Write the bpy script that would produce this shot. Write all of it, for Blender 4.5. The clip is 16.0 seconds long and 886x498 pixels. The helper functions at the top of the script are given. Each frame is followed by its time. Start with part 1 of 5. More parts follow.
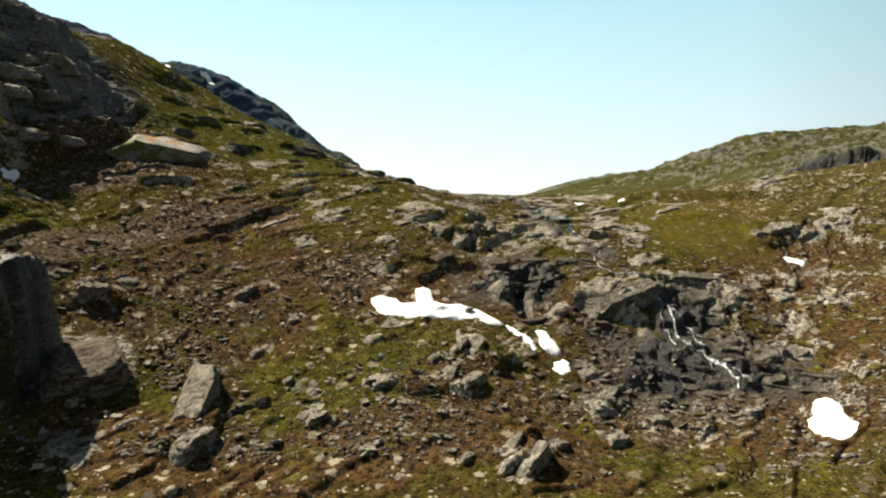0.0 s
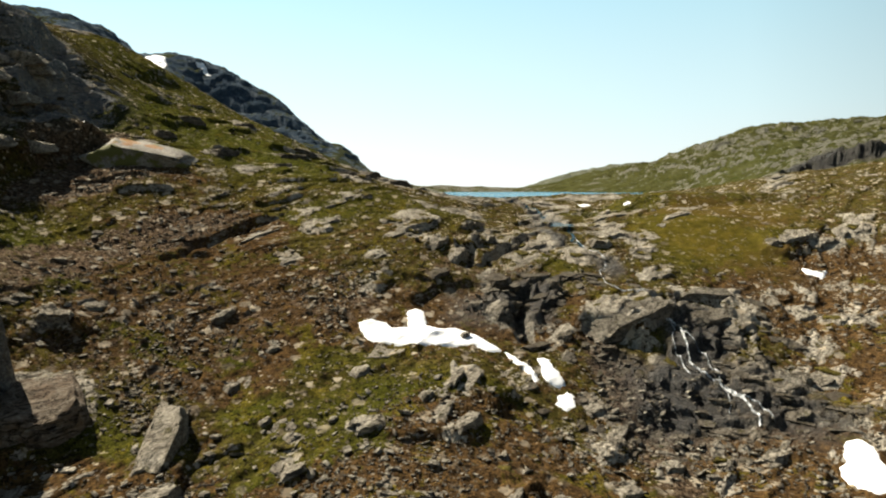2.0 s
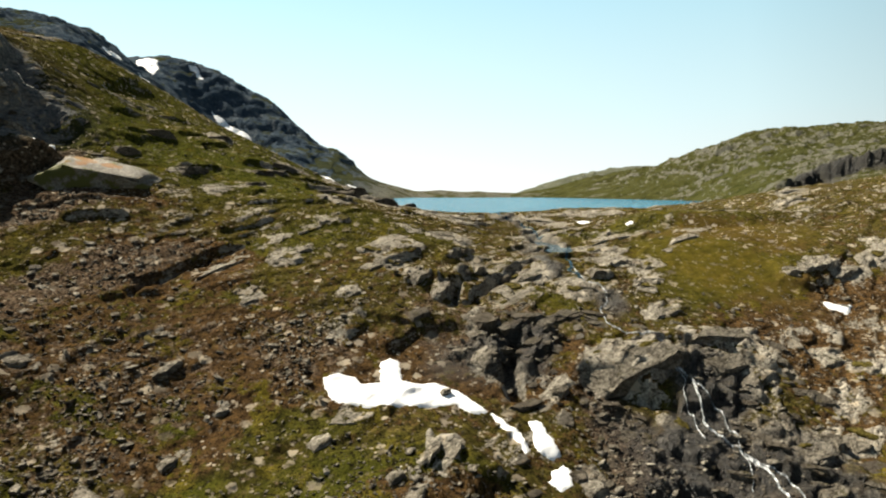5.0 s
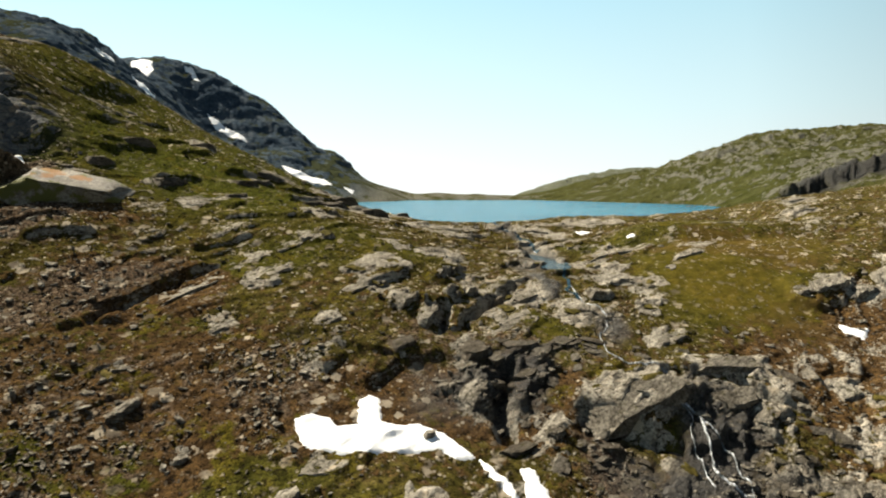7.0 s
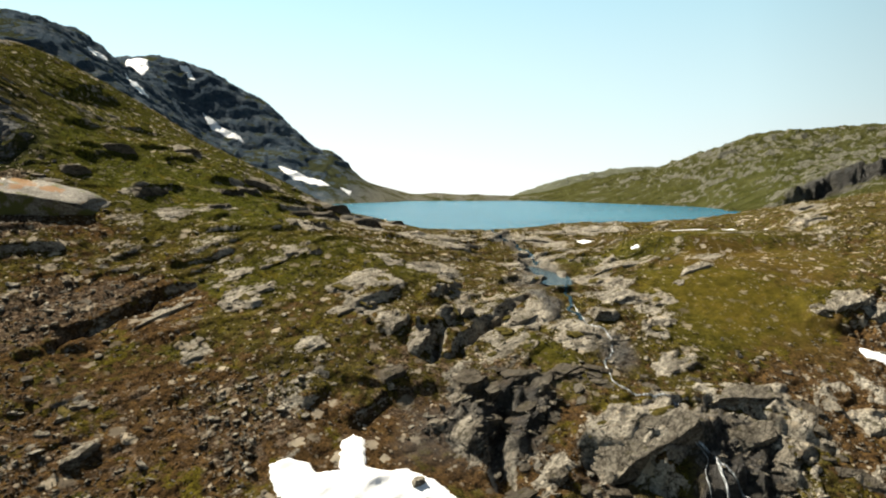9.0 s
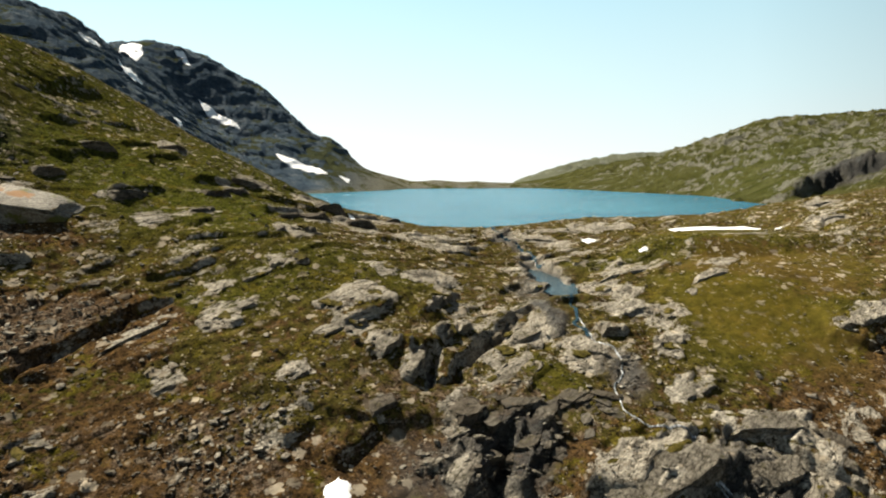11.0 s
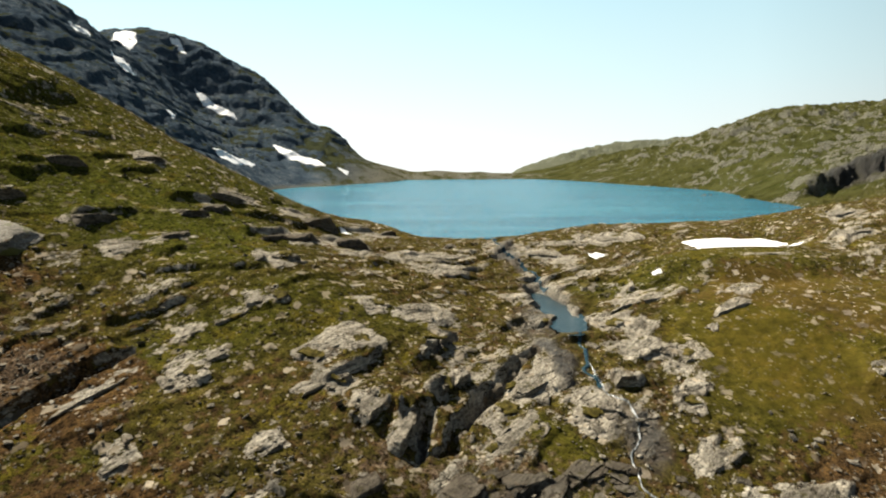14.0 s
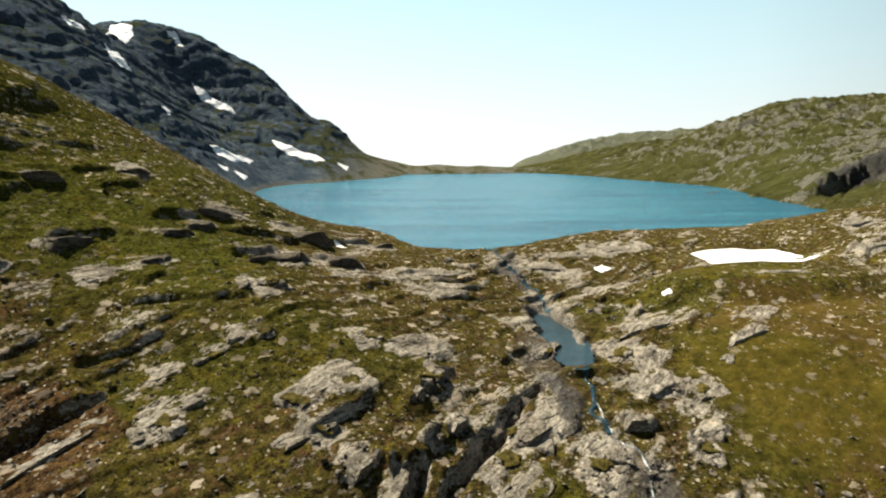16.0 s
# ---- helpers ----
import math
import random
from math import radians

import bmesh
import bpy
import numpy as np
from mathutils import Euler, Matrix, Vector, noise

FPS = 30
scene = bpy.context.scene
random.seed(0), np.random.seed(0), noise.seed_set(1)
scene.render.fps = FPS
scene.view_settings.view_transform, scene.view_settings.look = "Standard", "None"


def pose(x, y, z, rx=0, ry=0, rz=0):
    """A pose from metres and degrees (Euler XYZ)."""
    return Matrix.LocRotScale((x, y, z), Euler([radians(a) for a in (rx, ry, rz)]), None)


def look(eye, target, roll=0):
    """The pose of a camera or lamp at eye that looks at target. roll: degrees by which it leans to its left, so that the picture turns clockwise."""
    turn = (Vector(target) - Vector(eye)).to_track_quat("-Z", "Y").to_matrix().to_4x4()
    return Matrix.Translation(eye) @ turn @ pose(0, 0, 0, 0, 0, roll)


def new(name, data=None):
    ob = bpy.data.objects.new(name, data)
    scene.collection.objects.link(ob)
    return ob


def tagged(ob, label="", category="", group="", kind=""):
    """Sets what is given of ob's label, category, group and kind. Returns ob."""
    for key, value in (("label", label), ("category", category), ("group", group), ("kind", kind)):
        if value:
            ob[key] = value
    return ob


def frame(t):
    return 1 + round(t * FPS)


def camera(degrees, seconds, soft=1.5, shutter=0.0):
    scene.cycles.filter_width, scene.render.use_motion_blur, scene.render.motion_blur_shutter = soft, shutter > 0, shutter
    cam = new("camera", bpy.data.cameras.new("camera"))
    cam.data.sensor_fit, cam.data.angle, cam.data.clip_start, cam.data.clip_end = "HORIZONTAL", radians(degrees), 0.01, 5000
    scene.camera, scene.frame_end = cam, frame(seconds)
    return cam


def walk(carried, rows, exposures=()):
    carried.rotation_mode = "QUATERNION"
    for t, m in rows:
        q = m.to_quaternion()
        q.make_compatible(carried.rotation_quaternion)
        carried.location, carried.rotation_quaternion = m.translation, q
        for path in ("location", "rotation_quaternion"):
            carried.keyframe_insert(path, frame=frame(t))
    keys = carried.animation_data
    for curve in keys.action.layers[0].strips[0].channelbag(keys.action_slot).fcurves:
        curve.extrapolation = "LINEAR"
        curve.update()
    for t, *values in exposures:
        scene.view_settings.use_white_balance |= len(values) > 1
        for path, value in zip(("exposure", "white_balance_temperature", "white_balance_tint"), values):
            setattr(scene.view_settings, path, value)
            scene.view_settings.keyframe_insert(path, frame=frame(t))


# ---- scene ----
cam = camera(70.0, 16.0, soft=2.1)
# seconds, place in metres (the lake lies at z = 0), pitch, roll, yaw
PATH = [
    (0, 0.15, -0.00, -1.32, -4.44, 0.14, -0.23),
    (0.5, 0.46, 2.89, 0.16, -4.93, 0.13, -0.19),
    (1, 0.81, 6.08, 1.56, -5.32, 0.09, -0.16),
    (1.5, 1.25, 9.27, 3.00, -5.39, 0.04, -0.15),
    (2, 1.77, 12.12, 4.21, -5.39, 0.01, -0.12),
    (2.5, 2.45, 15.60, 5.58, -5.38, -0.00, -0.13),
    (3, 3.08, 18.56, 6.63, -5.36, 0.01, -0.14),
    (3.5, 3.78, 21.52, 7.61, -5.34, -0.02, -0.13),
    (4, 4.55, 24.61, 8.57, -5.31, -0.03, -0.12),
    (6.5, 8.04, 38.43, 13.13, -5.24, 0.05, -0.16),
    (7, 8.72, 41.32, 14.09, -5.25, 0.02, -0.14),
    (7.5, 9.15, 44.09, 15.00, -5.25, 0.01, -0.18),
    (8, 9.54, 46.69, 15.89, -5.30, 0.05, -0.18),
    (8.5, 9.84, 49.52, 16.75, -5.35, 0.03, -0.19),
    (9, 10.11, 51.84, 17.60, -5.42, 0.05, -0.19),
    (11.5, 11.36, 65.99, 23.68, -7.17, -0.08, -0.07),
    (12, 11.53, 68.64, 25.05, -7.39, -0.08, -0.04),
    (12.5, 11.82, 71.48, 26.54, -7.61, -0.09, -0.00),
    (13, 12.12, 74.03, 28.09, -7.81, -0.11, 0.03),
    (13.5, 12.40, 76.61, 29.60, -8.00, -0.11, 0.07),
    (14, 12.62, 79.31, 31.35, -8.23, -0.10, 0.09),
    (14.5, 13.02, 82.09, 32.98, -8.43, -0.16, 0.16),
    (15, 13.28, 84.60, 34.56, -8.67, -0.18, 0.22),
    (15.5, 13.51, 87.28, 36.24, -8.92, -0.20, 0.25),
    (16, 13.80, 90.00, 37.94, -9.17, -0.26, 0.29),
]
walk(cam, [(t, pose(x, y, z, 90 + pitch, 0, yaw) @ pose(0, 0, 0, 0, 0, roll)) for t, x, y, z, pitch, roll, yaw in PATH], exposures=[(0, 1.26), (16, 1.26)])


# ---------------------------------------------------------------- world and sun
SUN_EL, SUN_AZ = 47.0, -50.0   # degrees; the azimuth from +y towards +x
world = bpy.data.worlds.new("world")
scene.world = world
world.use_nodes = True
wn, wl = world.node_tree.nodes, world.node_tree.links
wn.clear()
w_out = wn.new("ShaderNodeOutputWorld")
w_bg = wn.new("ShaderNodeBackground")
w_sky = wn.new("ShaderNodeTexSky")
w_sky.sky_type = "NISHITA"
w_sky.sun_disc = False
w_sky.sun_elevation, w_sky.sun_rotation = radians(SUN_EL), radians(SUN_AZ)
w_sky.altitude, w_sky.air_density, w_sky.dust_density, w_sky.ozone_density = 1200, 1.0, 1.6, 1.0
w_co = wn.new("ShaderNodeTexCoord")
w_sep, w_com = wn.new("ShaderNodeSeparateXYZ"), wn.new("ShaderNodeCombineXYZ")
w_max = wn.new("ShaderNodeMath")
w_max.operation = "MAXIMUM"
w_max.inputs[1].default_value = 0.004     # haze fills the sky down past the horizon
wl.new(w_co.outputs["Generated"], w_sep.inputs[0])
wl.new(w_sep.outputs["X"], w_com.inputs["X"])
wl.new(w_sep.outputs["Y"], w_com.inputs["Y"])
wl.new(w_sep.outputs["Z"], w_max.inputs[0])
wl.new(w_max.outputs[0], w_com.inputs["Z"])
wl.new(w_com.outputs[0], w_sky.inputs["Vector"])
w_bg.inputs["Strength"].default_value = 0.045
# pale summer haze, white at the horizon and cyan above it
w_ramp = wn.new("ShaderNodeValToRGB")
for _e, (_p, _c) in zip([w_ramp.color_ramp.elements[0], w_ramp.color_ramp.elements[1], w_ramp.color_ramp.elements.new(0.17), w_ramp.color_ramp.elements.new(0.36)],
                        [(0.0, (0.95, 0.99, 0.96)), (0.62, (0.06, 0.16, 0.27)), (0.12, (0.74, 0.95, 0.98)), (0.36, (0.40, 0.74, 0.89))]):
    _e.position, _e.color = _p, (*_c, 1)
w_haze = wn.new("ShaderNodeMix")
w_haze.data_type, w_haze.blend_type = "RGBA", "MULTIPLY"
w_haze.inputs[0].default_value = 1.0
w_rng = wn.new("ShaderNodeMapRange")
for _k, _v in (("From Min", 0.28), ("From Max", 0.7), ("To Min", 0.97), ("To Max", 0.05)):
    w_rng.inputs[_k].default_value = _v
w_mix = wn.new("ShaderNodeMix")
w_mix.data_type = "RGBA"
wl.new(w_sep.outputs["Z"], w_ramp.inputs[0])
wl.new(w_ramp.outputs[0], w_haze.inputs[6])
wl.new(w_sep.outputs["Z"], w_rng.inputs["Value"])
w_dot = wn.new("ShaderNodeVectorMath")
w_dot.operation = "DOT_PRODUCT"
w_dot.inputs[1].default_value = (math.sin(radians(SUN_AZ)), math.cos(radians(SUN_AZ)), 0)
w_side = wn.new("ShaderNodeMapRange")
for _k, _v in (("From Min", -0.7), ("From Max", 0.25), ("To Min", 0.08), ("To Max", 1.0)):
    w_side.inputs[_k].default_value = _v
w_glow = wn.new("ShaderNodeMapRange")      # brighter towards the sun
for _k, _v in (("From Min", 0.1), ("From Max", 0.97), ("To Min", 8.8), ("To Max", 12.2)):
    w_glow.inputs[_k].default_value = _v
wl.new(w_dot.outputs["Value"], w_glow.inputs["Value"])
wl.new(w_glow.outputs[0], w_haze.inputs[7])
w_fac = wn.new("ShaderNodeMath")
w_fac.operation = "MULTIPLY"
wl.new(w_co.outputs["Generated"], w_dot.inputs[0])
wl.new(w_dot.outputs["Value"], w_side.inputs["Value"])
wl.new(w_rng.outputs[0], w_fac.inputs[0])
wl.new(w_side.outputs[0], w_fac.inputs[1])
wl.new(w_fac.outputs[0], w_mix.inputs[0])
w_air = wn.new("ShaderNodeMix")
w_air.data_type, w_air.blend_type = "RGBA", "MULTIPLY"
w_air.inputs[0].default_value = 1.0
w_air.inputs[7].default_value = (0.62, 0.56, 0.48, 1)
wl.new(w_sky.outputs[0], w_air.inputs[6])
wl.new(w_air.outputs[2], w_mix.inputs[6])
wl.new(w_haze.outputs[2], w_mix.inputs[7])
wl.new(w_mix.outputs[2], w_bg.inputs["Color"])
wl.new(w_bg.outputs[0], w_out.inputs["Surface"])

sun = new("sun", bpy.data.lights.new("sun", "SUN"))
sun.data.energy, sun.data.angle, sun.data.color = 5.0, radians(0.55), (1.0, 0.915, 0.75)
_d = Vector((math.sin(radians(SUN_AZ)) * math.cos(radians(SUN_EL)), math.cos(radians(SUN_AZ)) * math.cos(radians(SUN_EL)), math.sin(radians(SUN_EL))))
sun.matrix_world = look(_d * 400, (0, 0, 0))

# ---------------------------------------------------------------- noise and relief
def lattice(ix, iy, seed):
    h = (ix.astype(np.int64) * 374761393 + iy.astype(np.int64) * 668265263 + seed * 144665) & 0xFFFFFFFF
    h = ((h ^ (h >> 13)) * 1274126177) & 0xFFFFFFFF
    return ((h ^ (h >> 16)) & 0xFFFFFF) / float(0xFFFFFF)


def vnoise(x, y, size, seed=0):
    """Smooth noise from -1 to 1 with lumps of about the given size in metres."""
    c, s = math.cos(seed * 1.7 + 0.5), math.sin(seed * 1.7 + 0.5)
    u, v = (c * x - s * y) / size + seed * 17.3, (s * x + c * y) / size - seed * 9.1
    iu, iv = np.floor(u), np.floor(v)
    fu, fv = u - iu, v - iv
    fu, fv = fu * fu * fu * (fu * (fu * 6 - 15) + 10), fv * fv * fv * (fv * (fv * 6 - 15) + 10)
    a, b = lattice(iu, iv, seed), lattice(iu + 1, iv, seed)
    d, e = lattice(iu, iv + 1, seed), lattice(iu + 1, iv + 1, seed)
    return 2 * (a + (b - a) * fu + (d - a) * fv + (a - b - d + e) * fu * fv) - 1


def fbm(x, y, size, octaves, seed=0, gain=0.5):
    total, amp = 0.0, 1.0
    for k in range(octaves):
        total = total + amp * vnoise(x, y, size / 2.03**k, seed + k)
        amp *= gain
    return total


def smooth(a, b, v):
    t = np.clip((v - a) / (b - a), 0, 1)
    return t * t * (3 - 2 * t)


STATIONS = []


def station(y, heights):
    """One profile of the land across the valley."""
    STATIONS.append((y, heights))


# profiles across the valley, from below the falls to the land past the lake
X_KNOTS = [-1200, -700, -420, -300, -200, -150, -115, -90, -65, -40, -20, 0, 20, 40, 60, 85, 110, 145, 190, 250, 330, 430, 560, 800, 1300]
station(-200, [111.7, 18.4, -30.1, -50.7, -66, -73.7, -80.7, -84.9, -88.1, -90.5, -91.8, -92, -91.4, -89.9, -87.8, -84.7, -80.6, -72.8, -59, -40, -17.5, 6.6, 33.8, 79.5, 171.5])
station(50, [147.2, 85.6, 22.8, 7.3, -7, -20.9, -32.7, -39.6, -45.1, -48.1, -49.1, -49.4, -49.3, -48.8, -47.2, -42.4, -36.2, -24.8, -7.5, 6.6, 21.1, 37.9, 58.4, 94.9, 169.7])
station(95, [151.8, 99.7, 29.9, 20.3, 7.3, -7.9, -20.3, -29.2, -37.2, -40.2, -40.1, -39.5, -41.2, -43.1, -42.2, -37.4, -30.1, -17.7, -2.2, 12.6, 27.2, 43.2, 62.7, 97.6, 169.6])
station(120, [149.5, 102.5, 41.8, 31.4, 15.4, 1.3, -10.7, -19.3, -30.1, -33.4, -33, -32.4, -36.7, -40.6, -40.4, -36.6, -28.7, -16.3, -1.9, 13.4, 29, 45.4, 64.7, 99, 169.7])
station(140, [144.1, 103.5, 53.5, 44.6, 25.3, 10.5, -3.2, -11.6, -21, -25.4, -25.8, -26.8, -30.3, -33.8, -35.8, -35.4, -27.4, -16.2, -2.6, 12.8, 29.3, 46.2, 65.6, 99.7, 169.9])
station(160, [139.1, 103.4, 66.9, 57.9, 41.5, 22, 3, -8.9, -12.5, -16.3, -17.2, -19.8, -22.6, -23.5, -24.9, -28.3, -24.8, -16, -3.1, 12.1, 28.8, 46.3, 66, 100.1, 170.1])
station(180, [136.5, 104.3, 77.9, 71.1, 59.8, 34.4, 10.6, -0, -5.5, -8.3, -8.9, -10.8, -14.3, -17, -18.6, -22.3, -22.6, -14.2, -2.4, 11.8, 28.3, 45.9, 65.9, 100.2, 170.3])
station(200, [135.4, 104.8, 87.8, 81.9, 70.2, 45.5, 20.6, 10.3, 2.9, -1.7, -1.1, -4.8, -10.5, -12, -12.8, -14.5, -15, -9.8, -0.4, 12.3, 28, 45.4, 65.4, 99.9, 170.4])
station(225, [135.5, 105.3, 94.7, 88.8, 79.8, 57.2, 31.9, 19.1, 11.7, 8.3, 5.5, -0.6, -5.5, -8.4, -8.1, -5.9, -5.4, -2.5, 3.2, 13.8, 28.2, 44.9, 64.7, 99.4, 170.4])
station(255, [136.9, 105.4, 95.4, 89.4, 81.9, 64.9, 39.2, 26.3, 19.7, 11.4, 6.6, 1.1, -2.9, -5.5, -5.5, -2.1, -1.5, 1.5, 7.5, 16.5, 29.1, 44.6, 63.9, 98.7, 170.3])
station(290, [139.1, 105.4, 94.9, 88.9, 81.6, 67.3, 44.5, 34, 25.2, 13, 5.3, 1.8, -0.3, -2.2, -3.5, -3.1, -0.4, 5.8, 11.8, 19.8, 30.5, 44.5, 63.2, 98, 170.1])
station(312, [139.5, 105.4, 94.5, 88.7, 81.7, 71.5, 48.9, 36.6, 24.9, 12.1, 4.9, 1.9, 1.1, -0.2, -1.2, -1.7, -0.3, 6, 13.4, 21.2, 31.2, 44.5, 63.1, 98, 170])
station(330, [139, 105.1, 94.2, 88.6, 81.6, 70, 51.5, 36.8, 22.7, 10.6, 4.3, 0.9, 0.1, 0.9, 1.1, 0.9, 1.8, 6.5, 13.8, 21.5, 31.1, 44.7, 63.5, 98.3, 170.1])
station(348, [138.6, 104.7, 94.1, 88.5, 80.5, 65.1, 48.1, 33.3, 18.1, 7.6, 3.5, -0.8, -3, -1.1, 1.4, 2.4, 2.7, 5.9, 13.1, 20.3, 30.5, 45.1, 64.5, 99.2, 170.1])
station(380, [138.5, 106.7, 95.5, 88.7, 76.6, 53.9, 36.7, 23.2, 11.6, 3.6, 0.1, -3.7, -6.1, -5.8, -4, -0.4, 0.2, 0.8, 8.1, 16.1, 29.3, 46.7, 67, 101.2, 170.1])
station(450, [140, 124, 108, 91, 59, 34, 16, 5, -3, -6, -7, -8, -8, -8, -8, -8, -8, -8, -6, 4, 28, 52, 73, 106, 170])
station(550, [141, 150, 134, 101, 44, 14, -1, -6, -8, -8, -8, -8, -8, -8, -8, -8, -8, -8, -8, 2, 33, 59, 80, 112, 170])
station(680, [140, 170, 181, 113, 32, -3, -9, -8, -8, -8, -8, -8, -8, -8, -8, -8, -8, -8, -8, -5, 34, 62, 86, 119, 170])
station(820, [141, 166, 189, 87, 35, 14, 5, -3, -8, -9, -9, -8, -8, -8, -9, -8, -8, -8, -7, 10, 41, 67, 97, 118, 170])
station(950, [143, 174, 180, 88, 62, 48, 31, 19, 9, -2, -3, -4, -5, -6, -4, -6, -5, -4, 3, 18, 46, 90, 101, 108, 172])
station(1100, [140, 182, 214, 167, 84, 59, 24, 13, 10, 7, 6, 7, 6, 5, 5, 5, 5, 8, 14, 29, 41, 23, 70, 72, 150])
station(1350, [144, 135, 126, 124, -25, -76, -93, -101, -103, -99, -99, -102, -101, -97, -95, -86, -55, -16, 3, 11, 12, -6, 45, 66, 100])
station(1750, [153, 16, -74, -136, -203, -237, -255, -261, -262, -258, -253, -246, -236, -222, -200, -164, -118, -62, -16, 10, 39, 62, 74, 74, 60])
station(2400, [156, -194, -386, -458, -504, -520, -525, -523, -515, -501, -485, -463, -438, -411, -383, -351, -324, -292, -254, -184, -115, -78, -85, -83, -74])


def hermite(knots, v):
    """Weights of a smooth curve through values at the knots."""
    k = np.array(knots, float)
    n = len(k)
    v = np.clip(v, k[0], k[-1])
    i = np.clip(np.searchsorted(k, v) - 1, 0, n - 2)
    h = k[i + 1] - k[i]
    t = (v - k[i]) / h
    slope = np.zeros((n, n))
    for j in range(n):
        a, b = max(j - 1, 0), min(j + 1, n - 1)
        slope[j, b] += 1 / (k[b] - k[a])
        slope[j, a] -= 1 / (k[b] - k[a])
    return i, h, t, slope


def curve_through(knots, values, v):
    """values: (knots, ...) arrays; the smooth curve at v, one v per column or a plain list of v."""
    i, h, t, slope = hermite(knots, v)
    m = np.tensordot(slope, values, 1)
    sh = (-1,) + (1,) * (np.ndim(values) - 1)
    t, h = t.reshape(sh), h.reshape(sh)
    return ((2 * t**3 - 3 * t**2 + 1) * values[i] + (t**3 - 2 * t**2 + t) * h * m[i]
            + (3 * t**2 - 2 * t**3) * values[i + 1] + (t**3 - t**2) * h * m[i + 1])


Y_KNOTS = [s[0] for s in STATIONS]
Z_KNOTS = np.array([s[1] for s in STATIONS], float)


def base_height(x, y):
    """The broad land, for arrays of any shape."""
    x, y = np.broadcast_arrays(np.asarray(x, float), np.asarray(y, float))
    xf, yf = x.ravel(), y.ravel()
    ix, hx, tx, sx = hermite(X_KNOTS, xf)
    iy, hy, ty, sy = hermite(Y_KNOTS, yf)
    mx = Z_KNOTS @ sx.T
    my = sy @ Z_KNOTS
    mxy = sy @ mx

    def along(row, val, tan):
        a, b = val[row, ix], val[row, ix + 1]
        c, d = tan[row, ix] * hx, tan[row, ix + 1] * hx
        return a * (2 * tx**3 - 3 * tx**2 + 1) + c * (tx**3 - 2 * tx**2 + tx) + b * (3 * tx**2 - 2 * tx**3) + d * (tx**3 - tx**2)

    p0, p1 = along(iy, Z_KNOTS, mx), along(iy + 1, Z_KNOTS, mx)
    q0, q1 = along(iy, my, mxy) * hy, along(iy + 1, my, mxy) * hy
    z = p0 * (2 * ty**3 - 3 * ty**2 + 1) + q0 * (ty**3 - 2 * ty**2 + ty) + p1 * (3 * ty**2 - 2 * ty**3) + q1 * (ty**3 - ty**2)
    return z.reshape(x.shape)



def patches(x, y, spots):
    """Cover from 0 to 1 of soft ellipses (x, y, half length, half width, turn, strength)."""
    cover = np.zeros_like(x)
    for px, py, rx, ry, turn, strength in spots:
        c, s = math.cos(radians(turn)), math.sin(radians(turn))
        u, v = (c * (x - px) + s * (y - py)) / rx, (c * (y - py) - s * (x - px)) / ry
        cover = np.maximum(cover, strength * (1 - smooth(0.55, 1.25, np.hypot(u, v))))
    return cover


# x, y, half length, half width, turn in degrees, strength
SCREE = [(-18, 155, 16, 10, 0, 0.6), (-78, 158, 40, 13, 62, 0.8), (-96, 190, 26, 12, 60, 1.0), (-52, 148, 32, 18, 20, 0.5), (-60, 124, 26, 14, 10, 0.5),
         (-10, 152, 26, 12, 5, 0.4), (34, 128, 10, 26, 5, 0.9), (20, 168, 26, 16, 20, 0.55), (-20, 122, 24, 8, 0, 0.3), (-110, 205, 20, 12, 60, 1.0)]
HEATH = [(0, 96, 34, 10, 0, 0.9), (-36, 92, 24, 12, 0, 0.7), (70, 112, 30, 14, 0, 0.7), (-52, 160, 30, 14, 15, 0.5), (-20, 148, 34, 12, 5, 1.0), (-56, 182, 24, 14, 30, 1.0), (98, 168, 22, 40, 0, 0.9), (8, 108, 22, 12, 0, 0.8),
         (-50, 136, 26, 12, 0, 0.5), (110, 195, 24, 14, 0, 0.8), (18, 152, 20, 10, 0, 0.7), (-84, 205, 12, 6, 30, 0.6), (100, 240, 20, 30, 0, 0.45)]
LUSH = [(-60, 160, 22, 9, 20, 0.55), (12, 100, 26, 14, 0, 0.8), (88, 205, 26, 26, 0, 1.0), (70, 250, 20, 14, 0, 0.6), (-8, 110, 30, 14, 0, 0.7), (96, 268, 30, 16, 10, 0.6), (-58, 108, 12, 7, 0, 0.8), (-26, 100, 18, 6, 0, 0.8), (6, 118, 12, 10, 0, 0.7), (-16, 130, 14, 5, 0, 0.6), (-46, 168, 16, 6, 20, 0.6), (-76, 146, 8, 7, 0, 0.8), (104, 150, 10, 20, 0, 0.6)]
LUSH_UPPER = [(-26, 206, 28, 15, 28, 0.65), (-70, 246, 46, 26, -20, 1.0), (84, 213, 18, 18, 0, 1.0), (29, 178, 7, 12, 0, 0.9), (-44, 140, 8, 5, 0, 1.0),
        (-36, 119, 7, 6, 0, 1.0), (-10, 116, 16, 9, 0, 0.9), (-60, 134, 9, 5, 0, 0.9), (-100, 258, 26, 14, -30, 1.0), (-12, 205, 22, 16, 20, 0.5),
        (96, 150, 8, 14, 0, 0.7), (55, 152, 5, 4, 0, 0.9), (-94, 150, 10, 14, 0, 0.9), (330, 640, 90, 160, -20, 0.7)]
